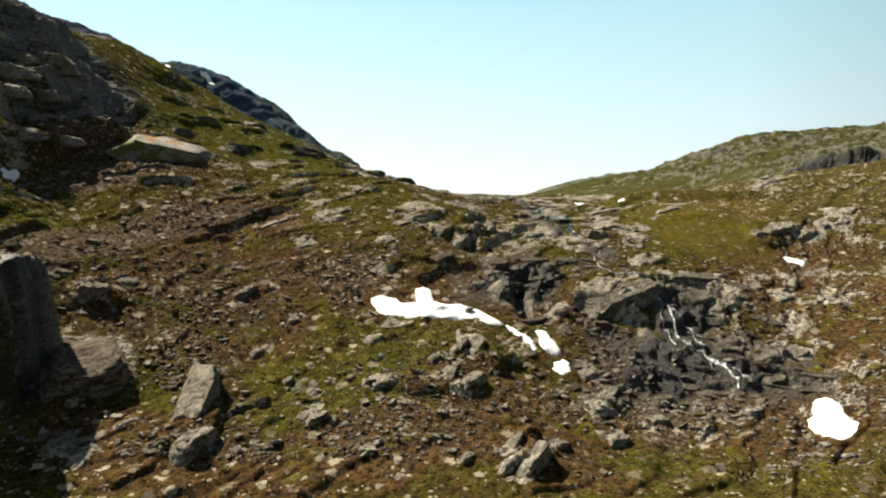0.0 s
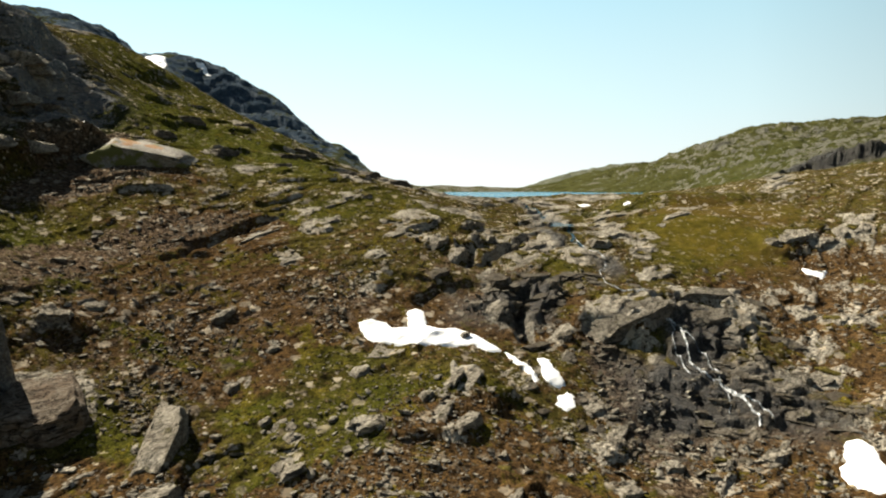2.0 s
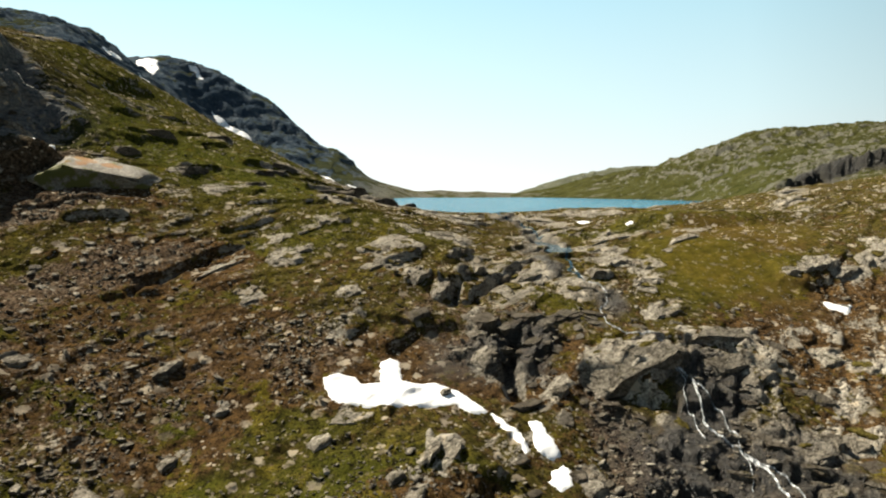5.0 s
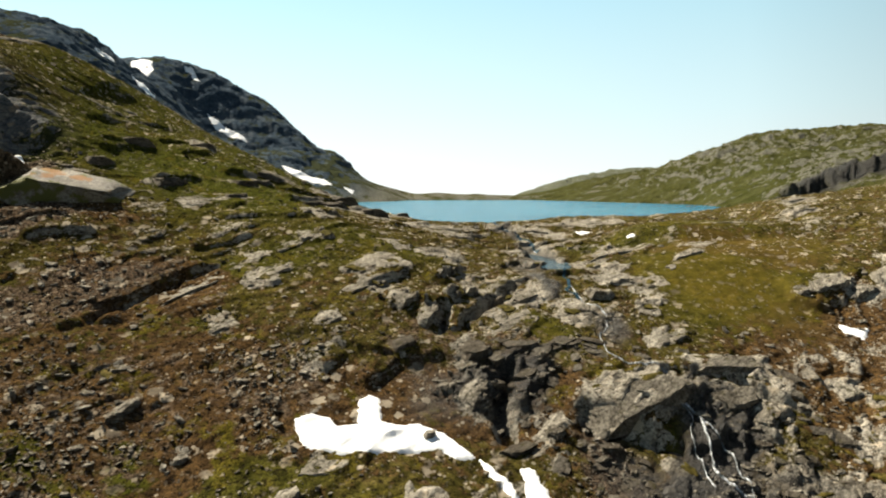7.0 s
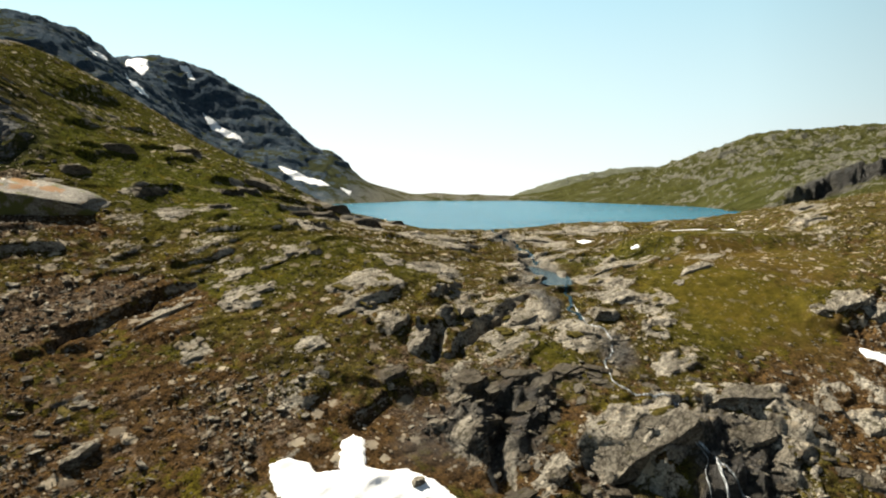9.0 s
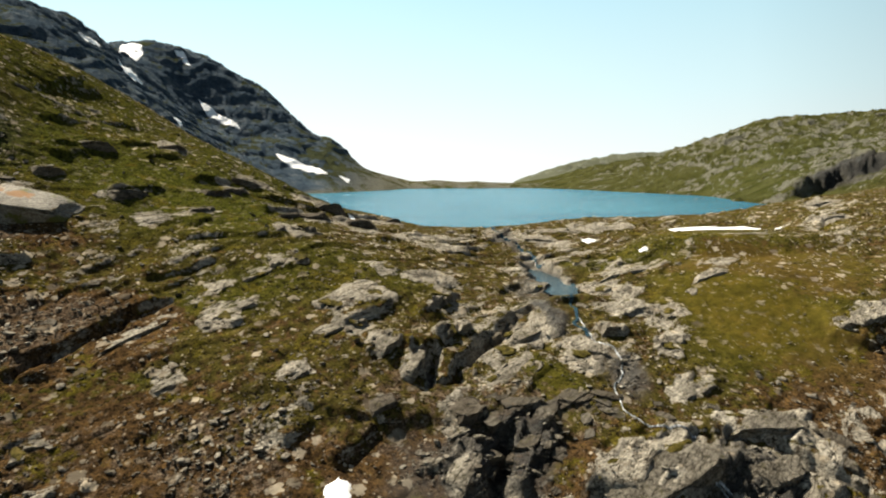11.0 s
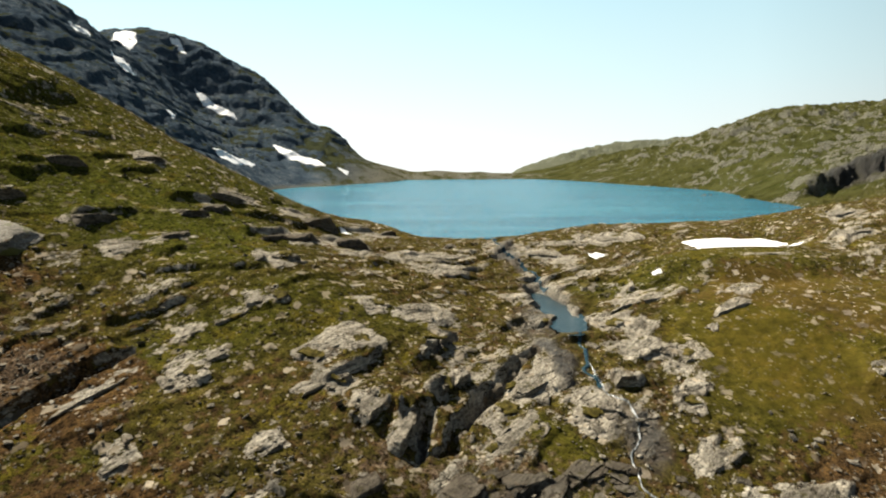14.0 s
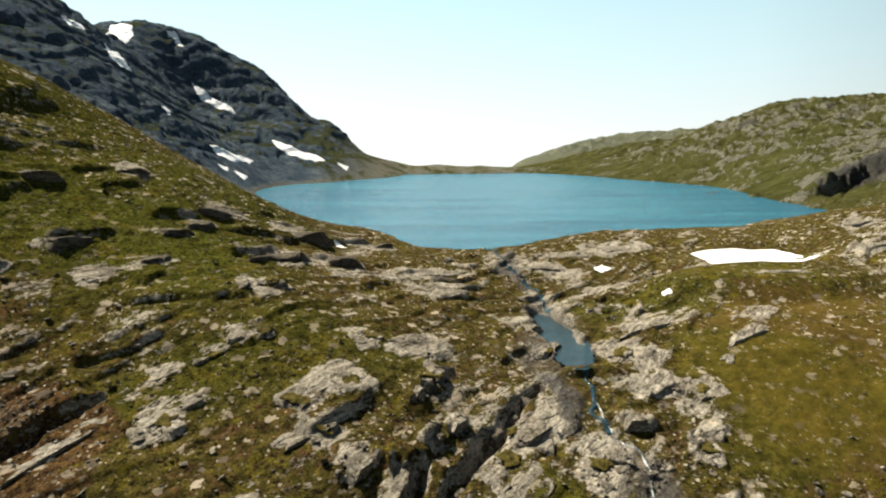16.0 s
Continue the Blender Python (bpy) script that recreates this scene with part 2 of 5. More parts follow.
SLABS = [(8, 265, 24, 14, 40, 0.6), (30, 300, 26, 16, 0, 0.5), (60, 262, 34, 28, 0, 0.6), (46, 196, 16, 14, 50, 0.6), (32, 168, 14, 12, 50, 0.35), (62, 164, 20, 13, 20, 0.45), (14, 196, 16, 10, 30, 0.3),
         (50, 228, 14, 24, 0, 0.5), (80, 292, 50, 14, 5, 0.65), (-4, 178, 20, 8, 25, 0.25), (-100, 178, 20, 8, 60, 0.4), (-140, 228, 34, 24, 0, 1.0), (70, 140, 22, 14, 0, 0.25)]
SHRUB = [(-82, 262, 58, 34, -25, 0.85), (-60, 300, 40, 26, -20, 0.85), (-105, 240, 24, 26, 0, 0.8), (-120, 300, 40, 40, 0, 0.85), (-52, 232, 26, 12, 20, 0.5), (-96, 150, 12, 20, 0, 0.8)]
SWARD = [(86, 207, 24, 24, 0, 1.0), (104, 238, 28, 24, 0, 0.8), (29, 177, 5, 11, 0, 0.5), (96, 268, 26, 10, 5, 0.5)]
# cliff, gully and buttress: their shade painted as darker rock
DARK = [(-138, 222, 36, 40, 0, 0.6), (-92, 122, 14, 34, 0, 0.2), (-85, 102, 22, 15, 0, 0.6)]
# wet rock at falls and stream; buttress and far crag entries paint shade
WET_SHADE = [(-85, 102, 21, 14, 0, 1.0), (66, 141, 12, 9, 0, 0.5), (308, 520, 56, 11, -10, 0.95), (42, 210, 3, 10, 0, 0.8), (41, 240, 9, 24, 4, 0.45), (36, 290, 4, 30, 5, 0.6), (51, 129, 24, 13, -20, 1.0), (57, 147, 6, 22, -10, 1.0), (64, 132, 14, 12, 0, 0.9), (18, 160, 9, 14, -20, 0.9), (46, 184, 5, 10, -10, 0.7)]
# bedded rocks: x, y, length, depth, height, turn
LOWER_SLOPE_ROCKS = [
    (-73.7, 133.6, 8.1, 4.6, 3.6, 24), (-82.2, 136.3, 4.4, 3.0, 2.8, 40), (-69.7, 140.6, 6.5, 4.8, 2.4, 8), (-57.4, 94.0, 5.5, 4.9, 2.4, 5),
    (-58.5, 95.7, 7.3, 2.4, 2.0, 93), (-53.1, 90.5, 7.1, 2.4, 2.0, 98), (-44.2, 145.6, 5.2, 2.8, 2.4, 60), (-49.4, 153.7, 8.4, 3.8, 1.6, 39),
    (-49.8, 154.5, 4.8, 2.4, 1.6, 27), (-45.3, 143.1, 3.4, 2.4, 2.2, 30), (-32.0, 137.1, 3.1, 2.5, 1.6, 30), (-84.6, 154.4, 5.2, 4.0, 2.2, 35),
    (-28.4, 116.7, 3.2, 2.3, 1.6, 48), (-37.0, 126.2, 4.5, 3.3, 1.8, 51), (-20.4, 102.6, 5.5, 3.1, 2.4, 40), (-24.7, 116.7, 6.3, 3.3, 0.8, 44),
]
KNOLL_ROCKS = [
    (1.9, 116.6, 10.0, 3.8, 3.4, 74), (5.8, 113.7, 7.9, 3.6, 3.0, 56), (4.4, 126.7, 7.4, 2.4, 2.4, 70), (7.7, 127.1, 7.4, 2.4, 2.6, 73),
    (11.6, 96.9, 10.0, 2.8, 3.4, 66), (14.0, 93.1, 12.0, 3.8, 3.6, 60), (-10.7, 112.4, 4.9, 3.4, 1.6, 30), (-13.6, 129.7, 5.6, 4.4, 2.6, 45),
    (4.2, 92.5, 3.2, 2.2, 1.4, 45), (-22.6, 106.5, 9.0, 3.4, 2.4, 80), (-3.8, 98.1, 8.8, 2.1, 0.7, -10), (-9.5, 135.1, 7.2, 4.5, 0.8, -5),
    (11.9, 105.9, 7.6, 5.5, 1.8, 35), (19.2, 100.6, 3.7, 3.1, 2.5, 40), (-0.9, 121.0, 4.0, 2.8, 2.0, 41),
]
UPPER_SLABS = [
    (-60.7, 226.6, 13.5, 9.0, 1.9, 39), (-24.7, 227.3, 10.7, 7.0, 1.6, 50), (-24.5, 210.2, 9.6, 6.0, 1.6, 20), (-29.8, 204.1, 9.5, 3.1, 1.3, 36),
    (-36.7, 199.9, 7.5, 3.8, 1.2, 36), (-33.6, 186.4, 8.6, 6.6, 2.0, 40), (-30.1, 192.1, 7.4, 4.6, 1.3, 30), (-4.5, 199.8, 8.4, 8.2, 2.0, 40),
    (-10.6, 195.3, 11.0, 6.3, 1.9, 58), (-3.1, 215.5, 7.8, 5.7, 1.6, 51), (7.4, 216.5, 14.6, 8.7, 2.0, 58), (12.3, 259.5, 24.0, 10.6, 2.4, 52),
    (9.2, 277.0, 26.0, 7.5, 1.9, 30), (-14.7, 171.1, 6.2, 4.4, 1.6, 42), (-36.1, 167.6, 6.2, 4.1, 1.7, 40), (-34.5, 187.6, 6.9, 4.6, 1.4, 45),
]
RIDGE_SLABS = [
    (-8.3, 186.0, 10.4, 2.6, 1.8, 42), (9.6, 204.7, 12.0, 3.6, 2.2, 64), (0.0, 180.3, 7.4, 5.4, 2.6, 70),
    (6.0, 179.5, 7.6, 4.0, 3.2, 70), (13.7, 192.9, 10.4, 3.4, 2.8, 55), (30.1, 197.9, 15.8, 6.4, 2.2, 42), (24.3, 186.9, 12.8, 8.6, 3.0, 36),
    (31.1, 193.0, 4.8, 3.4, 1.6, 80), (41.5, 191.9, 8.4, 6.8, 2.6, 30), (48.0, 199.9, 5.8, 5.0, 3.0, 25), (33.8, 205.2, 5.4, 3.4, 1.4, 20),
    (25.4, 180.4, 20.0, 8.3, 3.2, 56), (5.2, 175.8, 8.3, 4.2, 3.4, 72), (13.1, 164.1, 6.7, 3.6, 2.6, 40), (14.7, 156.6, 11.0, 5.9, 3.4, 62),
]
FALLS_BLOCKS = [
    (45.7, 158.5, 24.7, 11.4, 3.8, 28), (66.2, 162.6, 13.4, 6.5, 3.0, 26), (69.7, 172.3, 19.2, 7.0, 2.4, 16), (71.7, 158.9, 9.6, 4.2, 2.8, 40),
    (28.5, 149.2, 5.3, 3.6, 3.6, 50), (59.3, 180.0, 13.9, 4.8, 2.0, 38), (40.1, 187.4, 11.2, 5.8, 2.2, 55), (69.3, 138.7, 15.1, 8.3, 4.8, 22),
    (83.0, 142.2, 11.2, 5.1, 3.0, 8), (48.4, 114.3, 8.5, 3.0, 2.2, 70), (32.1, 119.7, 13.6, 3.4, 2.4, 60), (15.2, 168.7, 9.8, 6.8, 3.2, 35),
    (0.8, 166.7, 7.6, 4.8, 2.6, 45), (69.5, 128.5, 6.9, 5.2, 2.6, 20), (50.0, 143.2, 8.5, 4.0, 2.2, 12), (86.3, 152.8, 9.5, 8.0, 2.0, 20),
]
POOL_SLABS = [
    (55.0, 214.6, 15.9, 12.1, 2.8, 30), (55.8, 256.5, 11.6, 6.8, 1.5, 16), (64.5, 243.2, 24.0, 10.0, 1.8, 16), (64.6, 274.4, 29.0, 9.6, 1.8, 4),
    (53.9, 229.7, 12.5, 8.6, 1.5, 15), (90.6, 242.7, 13.2, 7.5, 1.3, 38), (83.0, 230.9, 14.1, 4.2, 1.0, 24), (75.0, 222.6, 6.4, 3.5, 0.9, 60),
    (66.2, 212.9, 8.3, 6.3, 1.3, 24), (60.5, 196.2, 9.4, 5.5, 1.9, 60), (77.5, 326.0, 28.0, 12.0, 1.6, 24), (36.6, 228.2, 9.8, 3.6, 1.0, 57),
    (33.5, 240.7, 10.7, 3.4, 1.0, 51), (105.7, 264.9, 20.3, 4.6, 1.0, -4), (46.1, 298.9, 16.9, 6.4, 1.2, 3), (56.4, 313.7, 22.0, 6.8, 1.3, 9),
]
RIGHT_SLOPE_ROCKS = [
    (110.5, 208.2, 17.0, 8.6, 6.0, 20), (103.6, 206.3, 7.4, 5.7, 3.8, 14), (119.6, 205.7, 9.0, 7.0, 4.4, 8), (129.7, 209.6, 11.1, 7.6, 1.4, 9),
    (98.8, 162.6, 8.7, 6.8, 1.4, 15), (106.9, 159.3, 9.5, 7.5, 1.6, 21), (91.9, 168.2, 7.5, 6.3, 1.3, 14), (164.8, 321.5, 16.3, 11.8, 2.2, 4),
    (149.2, 289.9, 13.2, 10.9, 2.2, 6), (134.4, 296.2, 10.9, 9.2, 1.8, 8), (29.8, 103.5, 5.6, 4.0, 2.5, 33), (39.3, 111.8, 6.0, 4.7, 2.4, 26),
    (46.7, 106.4, 5.1, 4.1, 2.6, 21), (30.3, 127.7, 5.5, 4.3, 2.1, 31), (58.1, 114.5, 5.2, 4.2, 2.2, 16), (88.2, 128.0, 7.7, 5.9, 2.1, 9),
]
SHORE_CRAGS = [
    (-31.9, 255.8, 18.9, 14.6, 7.2, -9), (-12.6, 310.5, 16.4, 12.8, 6.7, 10), (-33.0, 288.6, 15.7, 13.4, 5.6, 22), (-53.8, 234.3, 7.7, 6.5, 2.9, 6),
    (-74.8, 235.6, 11.6, 10.0, 4.4, 12), (-57.6, 253.1, 10.1, 8.6, 4.1, 7), (-16.0, 265.1, 10.9, 9.3, 3.8, -1), (-55.2, 263.8, 9.2, 8.3, 3.8, 8),
    (-82.8, 285.4, 10.3, 8.0, 3.6, -5), (-97.2, 262.1, 10.6, 7.6, 3.7, -1), (-54.1, 278.9, 14.6, 10.3, 4.6, -8), (-28.2, 228.6, 10.0, 7.2, 3.0, -4),
    (-94.6, 233.5, 8.2, 6.4, 3.5, 7),
]
LEDGES = [
    (-61.0, 167.8, -46.4, 192.5, 4.6), (-52.9, 197.4, -40.0, 207.9, 4.0), (-8.1, 185.0, 0.6, 196.5, 4.5), (7.7, 196.1, 13.7, 212.1, 4.0), (10.0, 186.9, 17.2, 196.9, 4.0),
    (13.7, 179.4, 22.9, 197.6, 4.4), (22.9, 197.6, 28.9, 205.3, 4.0), (-7.5, 244.9, -1.5, 257.0, 3.5), (-52.2, 223.3, -48.5, 229.1, 3.0), (6.6, 175.5, 7.4, 183.5, 4.5),
    (57.8, 267.7, 78.7, 267.7, 1.5), (57.1, 255.1, 63.8, 254.8, 2.0), (44.3, 201.5, 51.6, 197.8, 4.0), (24.5, 218.4, 31.7, 227.7, 3.0), (-89.2, 187.8, -75.5, 195.0, 5.0),
    (-65.1, 160.7, -55.1, 167.5, 3.0), (7.2, 178.6, 13.2, 190.4, 4.0), (-3.9, 153.2, -0.1, 163.1, 5.0), (98.9, 201.7, 112.6, 198.6, 5.8),
]
RIDGE_LEDGES = [
    (-126.9, 299.3, -120.1, 313.3, 5.0), (-66.1, 258.8, -56.0, 269.3, 5.5), (-46.5, 270.2, -31.3, 281.8, 5.8), (-39.8, 247.5, -31.3, 263.4, 5.5), (-30.9, 287.6, -12.3, 318.4, 5.5),
    (-98.3, 243.2, -94.7, 256.0, 5.0), (-77.6, 232.6, -67.3, 244.5, 4.5), (-106.9, 285.0, -97.8, 296.8, 3.0), (-83.4, 268.2, -74.5, 276.4, 4.0), (-22.6, 264.0, -10.4, 267.0, 3.0),
    (-125.6, 280.9, -127.2, 317.1, 4.5), (-100.6, 248.5, -95.2, 262.2, 3.5), (-115.0, 264.3, -109.0, 272.5, 4.0), (-93.2, 272.0, -86.0, 281.0, 4.0),
]
BEDDED = LOWER_SLOPE_ROCKS + KNOLL_ROCKS + UPPER_SLABS + RIDGE_SLABS + FALLS_BLOCKS + POOL_SLABS + RIGHT_SLOPE_ROCKS + SHORE_CRAGS + [(-65, 114.5, 16, 15, 5, 30)]
FALLS_LEDGES = [
    (32.6, 153.7, 48.5, 150.4, 5.8), (56.0, 167.6, 71.9, 168.1, 2.5), (71.9, 168.1, 78.3, 163.3, 4.0), (-13.5, 155.9, -9.3, 161.2, 4.0), (18.2, 151.7, 20.1, 162.5, 5.0),
    (-21.0, 166.6, -11.0, 165.4, 2.0), (-61.2, 95.0, -60.9, 108.3, 5.8), (-34.3, 93.5, -38.5, 111.9, 5.0), (14.6, 89.1, 17.4, 102.6, 5.8), (10.1, 120.4, 15.2, 127.1, 5.0),
    (38.0, 127.2, 50.0, 124.3, 5.8), (50.0, 130.2, 62.0, 122.3, 5.8), (60.0, 138.2, 74.0, 128.3, 5.6), (44.0, 137.0, 58.0, 133.0, 5.0), (78.9, 143.2, 86.9, 137.2, 3.0), (-75.0, 130.1, -67.5, 133.6, 4.0), (-102.3, 191.6, -83.9, 199.7, 4.0), (53.0, 119.2, 60.0, 111.6, 4.0),
    (-7.5, 110.3, 8.4, 110.9, 3.0), (-52.9, 215.9, -27.2, 222.7, 3.0),
]
# ax, ay, bx, by, half width, depth
CLEFTS = [(12.5, 174.0, 22.0, 195.6, 1.3, 3.0), (22.0, 195.6, 31.0, 210.0, 1.3, 1.7), (8.2, 174.0, 8.8, 184.0, 1.3, 2.6), (-61.5, 166.0, -46.0, 192.0, 1.1, 1.8), (19.0, 148.0, 21.0, 163.0, 2.0, 3.0), (11.0, 203.0, 15.0, 213.0, 1.2, 2.0), (36.0, 152.0, 50.0, 149.0, 1.6, 2.6), (70.0, 166.5, 80.0, 160.0, 1.4, 2.4)]
CRAG_BANDS = [(266, 528, 350, 512, 12), (-119, 170, -107, 216, 12), (-134, 186, -122, 238, 13), (-150, 196, -138, 250, 12),
              (-14, 163, 14, 165, 3.5)]      # ax, ay, bx, by, height
LEDGE_TURN = radians(-41)          # the beds of the rock crop out along this bearing's normal


def relief(x, y):
    """Height of the land at plan points, with its rock ledges and hummocks; also what covers it."""
    z0 = base_height(x, y)
    wx, wy = x + 7 * vnoise(x, y, 24, 31) + 2.5 * vnoise(x, y, 8, 32), y + 7 * vnoise(x, y, 24, 33) + 2.5 * vnoise(x, y, 8, 34)
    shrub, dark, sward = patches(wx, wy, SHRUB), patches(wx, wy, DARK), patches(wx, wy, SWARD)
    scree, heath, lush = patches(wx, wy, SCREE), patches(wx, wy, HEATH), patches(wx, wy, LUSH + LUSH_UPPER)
    slabs, wet_shade = patches(wx, wy, SLABS), patches(wx, wy, WET_SHADE)
    far = smooth(380, 620, np.hypot(x, y))
    # bare rock round every bedded block
    crop, lift = np.zeros_like(z0), np.zeros_like(z0)
    jx, jy = x + 1.5 * vnoise(x, y, 5, 101) + 0.7 * vnoise(x, y, 2, 102), y + 1.5 * vnoise(x, y, 5, 103) + 0.7 * vnoise(x, y, 2, 104)
    for rx, ry, length, depth, high, turn in BEDDED:
        if np.ndim(x) == 2:
            rows = slice(*np.searchsorted(y[:, 0], (ry - 1.6 * length, ry + 1.6 * length)))
        else:
            rows = slice(None)
        c, s = math.cos(radians(turn)), math.sin(radians(turn))
        dx, dy = jx[rows] - rx, jy[rows] - ry
        u, v = (c * dx + s * dy) / length * 2, (c * dy - s * dx) / depth * 2
        r = np.maximum(np.abs(u), np.abs(v)) * 0.6 + np.hypot(u, v) * 0.4
        crop[rows] = np.maximum(crop[rows], 1 - smooth(0.95, 1.25, r))
        tilt = 0.7 + 0.3 * np.clip(0.7 * u - 0.7 * v, -1, 1)
        lift[rows] = np.maximum(lift[rows], min(high, 0.18 * length + 0.6) * 0.22 * tilt * (1 - smooth(0.98, 1.22, r)))
    slabs = np.maximum(slabs, 0.55 * crop)
    lake = 1 - smooth(-1.5, 1.2, z0) if np.ndim(z0) else 0.0
    lake = lake * (y > 318)
    # tilted beds: a slow rise and a sudden drop
    c, s = math.cos(LEDGE_TURN), math.sin(LEDGE_TURN)
    along, across = c * y - s * x, c * x + s * y
    ledge = np.zeros_like(z0)
    for size, amp, seed in ((15.0, 1.7, 41), (7.5, 1.6, 43), (3.6, 1.0, 45)):
        q = (across + 0.55 * size * fbm(x, y, size * 2.0, 3, seed)) / size + 0.05 * along / size
        f = q - np.floor(q)
        cell = lattice(np.floor(q), np.floor(along / (size * 1.3) + 3 * lattice(np.floor(q), np.floor(q) * 0, seed)), seed + 7)
        saw = np.where(f < 0.9, f / 0.9, 1 - (f - 0.9) / 0.1)
        ledge += amp * (saw - 0.5) * smooth(0.35, 0.75, cell) * (0.35 + 0.65 * smooth(-0.3, 0.5, vnoise(x, y, size * 3, seed + 9)))
    rough = 0.3 + 0.7 * np.clip(0.2 * wet_shade + 0.25 * scree + 0.15 * slabs, 0, 1)
    rocky = np.clip(0.6 + 0.5 * slabs + 0.8 * wet_shade - 0.3 * lush - 0.3 * scree - 0.6 * sward, 0.06, 1.5)
    z = z0 + lift + ledge * rocky * (1 - 0.4 * far + 1.3 * far * smooth(60, 160, x))
    z += 0.9 * fbm(x, y, 26, 2, 3) * (1 - 0.3 * lush) + rough * (0.38 * fbm(x, y, 6.5, 2, 6) + 0.2 * fbm(x, y, 2.3, 2, 8)) + 0.12 * fbm(x, y, 1.3, 2, 12)
    z += np.clip(0.35 * slabs + 0.4 * wet_shade, 0, 1) * (0.3 * (0.35 - np.abs(fbm(0.6 * x + 0.5 * y, 0.75 * y - 0.4 * x, 4.2, 3, 14))) + 0.55 * (np.floor(3 * fbm(0.3 * x, y, 7, 3, 15)) / 3 - fbm(0.3 * x, y, 7, 3, 15)))
    # crags: broken steep rock in the falls and on the cliff
    crag = np.clip(0.45 * wet_shade * (y < 400) + patches(wx, wy, [(-138, 226, 30, 22, 0, 1.0), (-120, 205, 16, 14, 0, 0.8), (-98, 138, 12, 24, 0, 0.9)]), 0, 1)
    stair = z0 / 5.5 + 0.7 * fbm(x, y, 22, 3, 57)
    fr = stair - np.floor(stair)
    z += crag * 3.6 * (smooth(0.36, 0.58, fr) - fr)
    beds = z0 / 1.9 + 0.8 * fbm(x, y, 14, 3, 59)
    fb = beds - np.floor(beds)
    z += crag * 0.9 * (smooth(0.35, 0.6, fb) - fb)
    cell = fbm(x, y, 7.5, 2, 51, 0.4) + 0.12 * (0.75 * x - 0.66 * y)
    z += crag * 1.0 * (np.floor(cell * 2) / 2 - cell + 0.25)
    # far mountain and hill: benches and gullies
    bench = fbm(x, y, 120, 4, 61)
    step = z0 / 22 + 1.5 * bench
    fs = step - np.floor(step)
    big = far * smooth(4, 40, z0)
    left = 0.6 + 0.4 * smooth(-60, -160, x)
    z += big * 6.5 * (0.42 - np.abs(fbm(x, y, 48, 3, 73))) * smooth(60, 160, x)
    z += 0.55 * shrub * np.abs(fbm(x, y, 3.6, 2, 77))
    z += big * smooth(40, 100, z0) * (5.0 * smooth(-120, -250, x) - 2.8 * smooth(60, 160, x))
    strata = z0 / 8 + 1.1 * fbm(x, y, 55, 4, 79, 0.6) + 0.012 * x
    ft = strata - np.floor(strata)
    z += big * 1.3 * fbm(x, y, 11, 3, 84)
    z += big * left * (4 * (smooth(0.4, 0.62, fs) - fs) + (1.7 + 2.6 * smooth(60, 160, x)) * (smooth(0.40, 0.55, ft) - ft) + 5 * bench * smooth(20, 90, z0) + 3.0 * fbm(x, y, 44, 4, 65, 0.5) + (0.6 + 2.8 * smooth(-60, 60, x)) * (0.4 - np.abs(fbm(0.7 * x, y, 21, 4, 68))))
    # rock faces: the land stands higher to the left of each line a-b
    for ax, ay, bx, by, high in CRAG_BANDS + LEDGES + FALLS_LEDGES + RIDGE_LEDGES:
        ex, ey = bx - ax, by - ay
        n = math.hypot(ex, ey)
        big = high > 5.9
        reach = (60 if ay > 400 else 28) if big else 2.6 * high + 1
        if np.ndim(x) == 2:
            rows = slice(*np.searchsorted(y[:, 0], (min(ay, by) - reach, max(ay, by) + reach)))
        else:
            rows = slice(None)
        xs, ys = x[rows], y[rows]
        t = ((xs - ax) * ex + (ys - ay) * ey) / n / n
        off = ((xs - ax) * ey - (ys - ay) * ex) / n
        off = off + (9 * vnoise(xs, ys, 38, 91) + 2.5 * vnoise(xs, ys, 13, 94) if ay > 400 else 5 * vnoise(xs, ys, 16, 91) if big else 0.35 * high * vnoise(xs, ys, 7, 93)) + (1.8 if big else 0.5) * vnoise(xs, ys, 4, 92)
        hold = smooth(-0.08, 0.12, t) * (1 - smooth(0.88, 1.08, t))
        edge = 2.2 if big else 0.11 * high + 0.12
        z[rows] += hold * high * (smooth(-edge, edge, -off) - (0.5 if big else 0.25)) * (0.9 if big else 0.32 if ay > 228 else 0.34) * (1 - smooth(8 if big else 0.3 * high, reach, np.abs(off)))
    # a shaded buttress that ends the lower slope
    bu, bv = (x + 86 + 2.5 * vnoise(x, y, 9, 111) + vnoise(x, y, 3, 112)) / 14.5, (y - 108 + 2.5 * vnoise(x, y, 8, 113) + vnoise(x, y, 3, 114)) / 11
    z += np.clip(-11.5 - z + 0.8 * vnoise(x, y, 5, 115), 0, 30) * (1 - smooth(0.88, 1.08, np.sqrt(np.sqrt(bu**4 + bv**4))))
    # clefts between the slabs
    rows = slice(*np.searchsorted(y[:, 0], (140, 222))) if np.ndim(x) == 2 else slice(None)
    xs, ys = x[rows], y[rows]
    wu, wv = xs + 1.6 * vnoise(xs, ys, 6, 121) + 0.7 * vnoise(xs, ys, 2.2, 122), ys + 1.6 * vnoise(xs, ys, 6, 123)
    for ax, ay, bx, by, wide, deep in CLEFTS:
        ex, ey = bx - ax, by - ay
        t = np.clip(((wu - ax) * ex + (wv - ay) * ey) / (ex * ex + ey * ey), 0, 1)
        d = np.hypot(wu - ax - t * ex, wv - ay - t * ey) / wide
        z[rows] -= deep * np.exp(-d**4)
    # the low swell before the lakeside snow
    swell = patches(x, y + 1.5 * vnoise(x, y, 9, 97), [(113, 270, 46, 17, 6, 1.0)])
    z += swell * np.clip(3.0 - z, 0, 6)
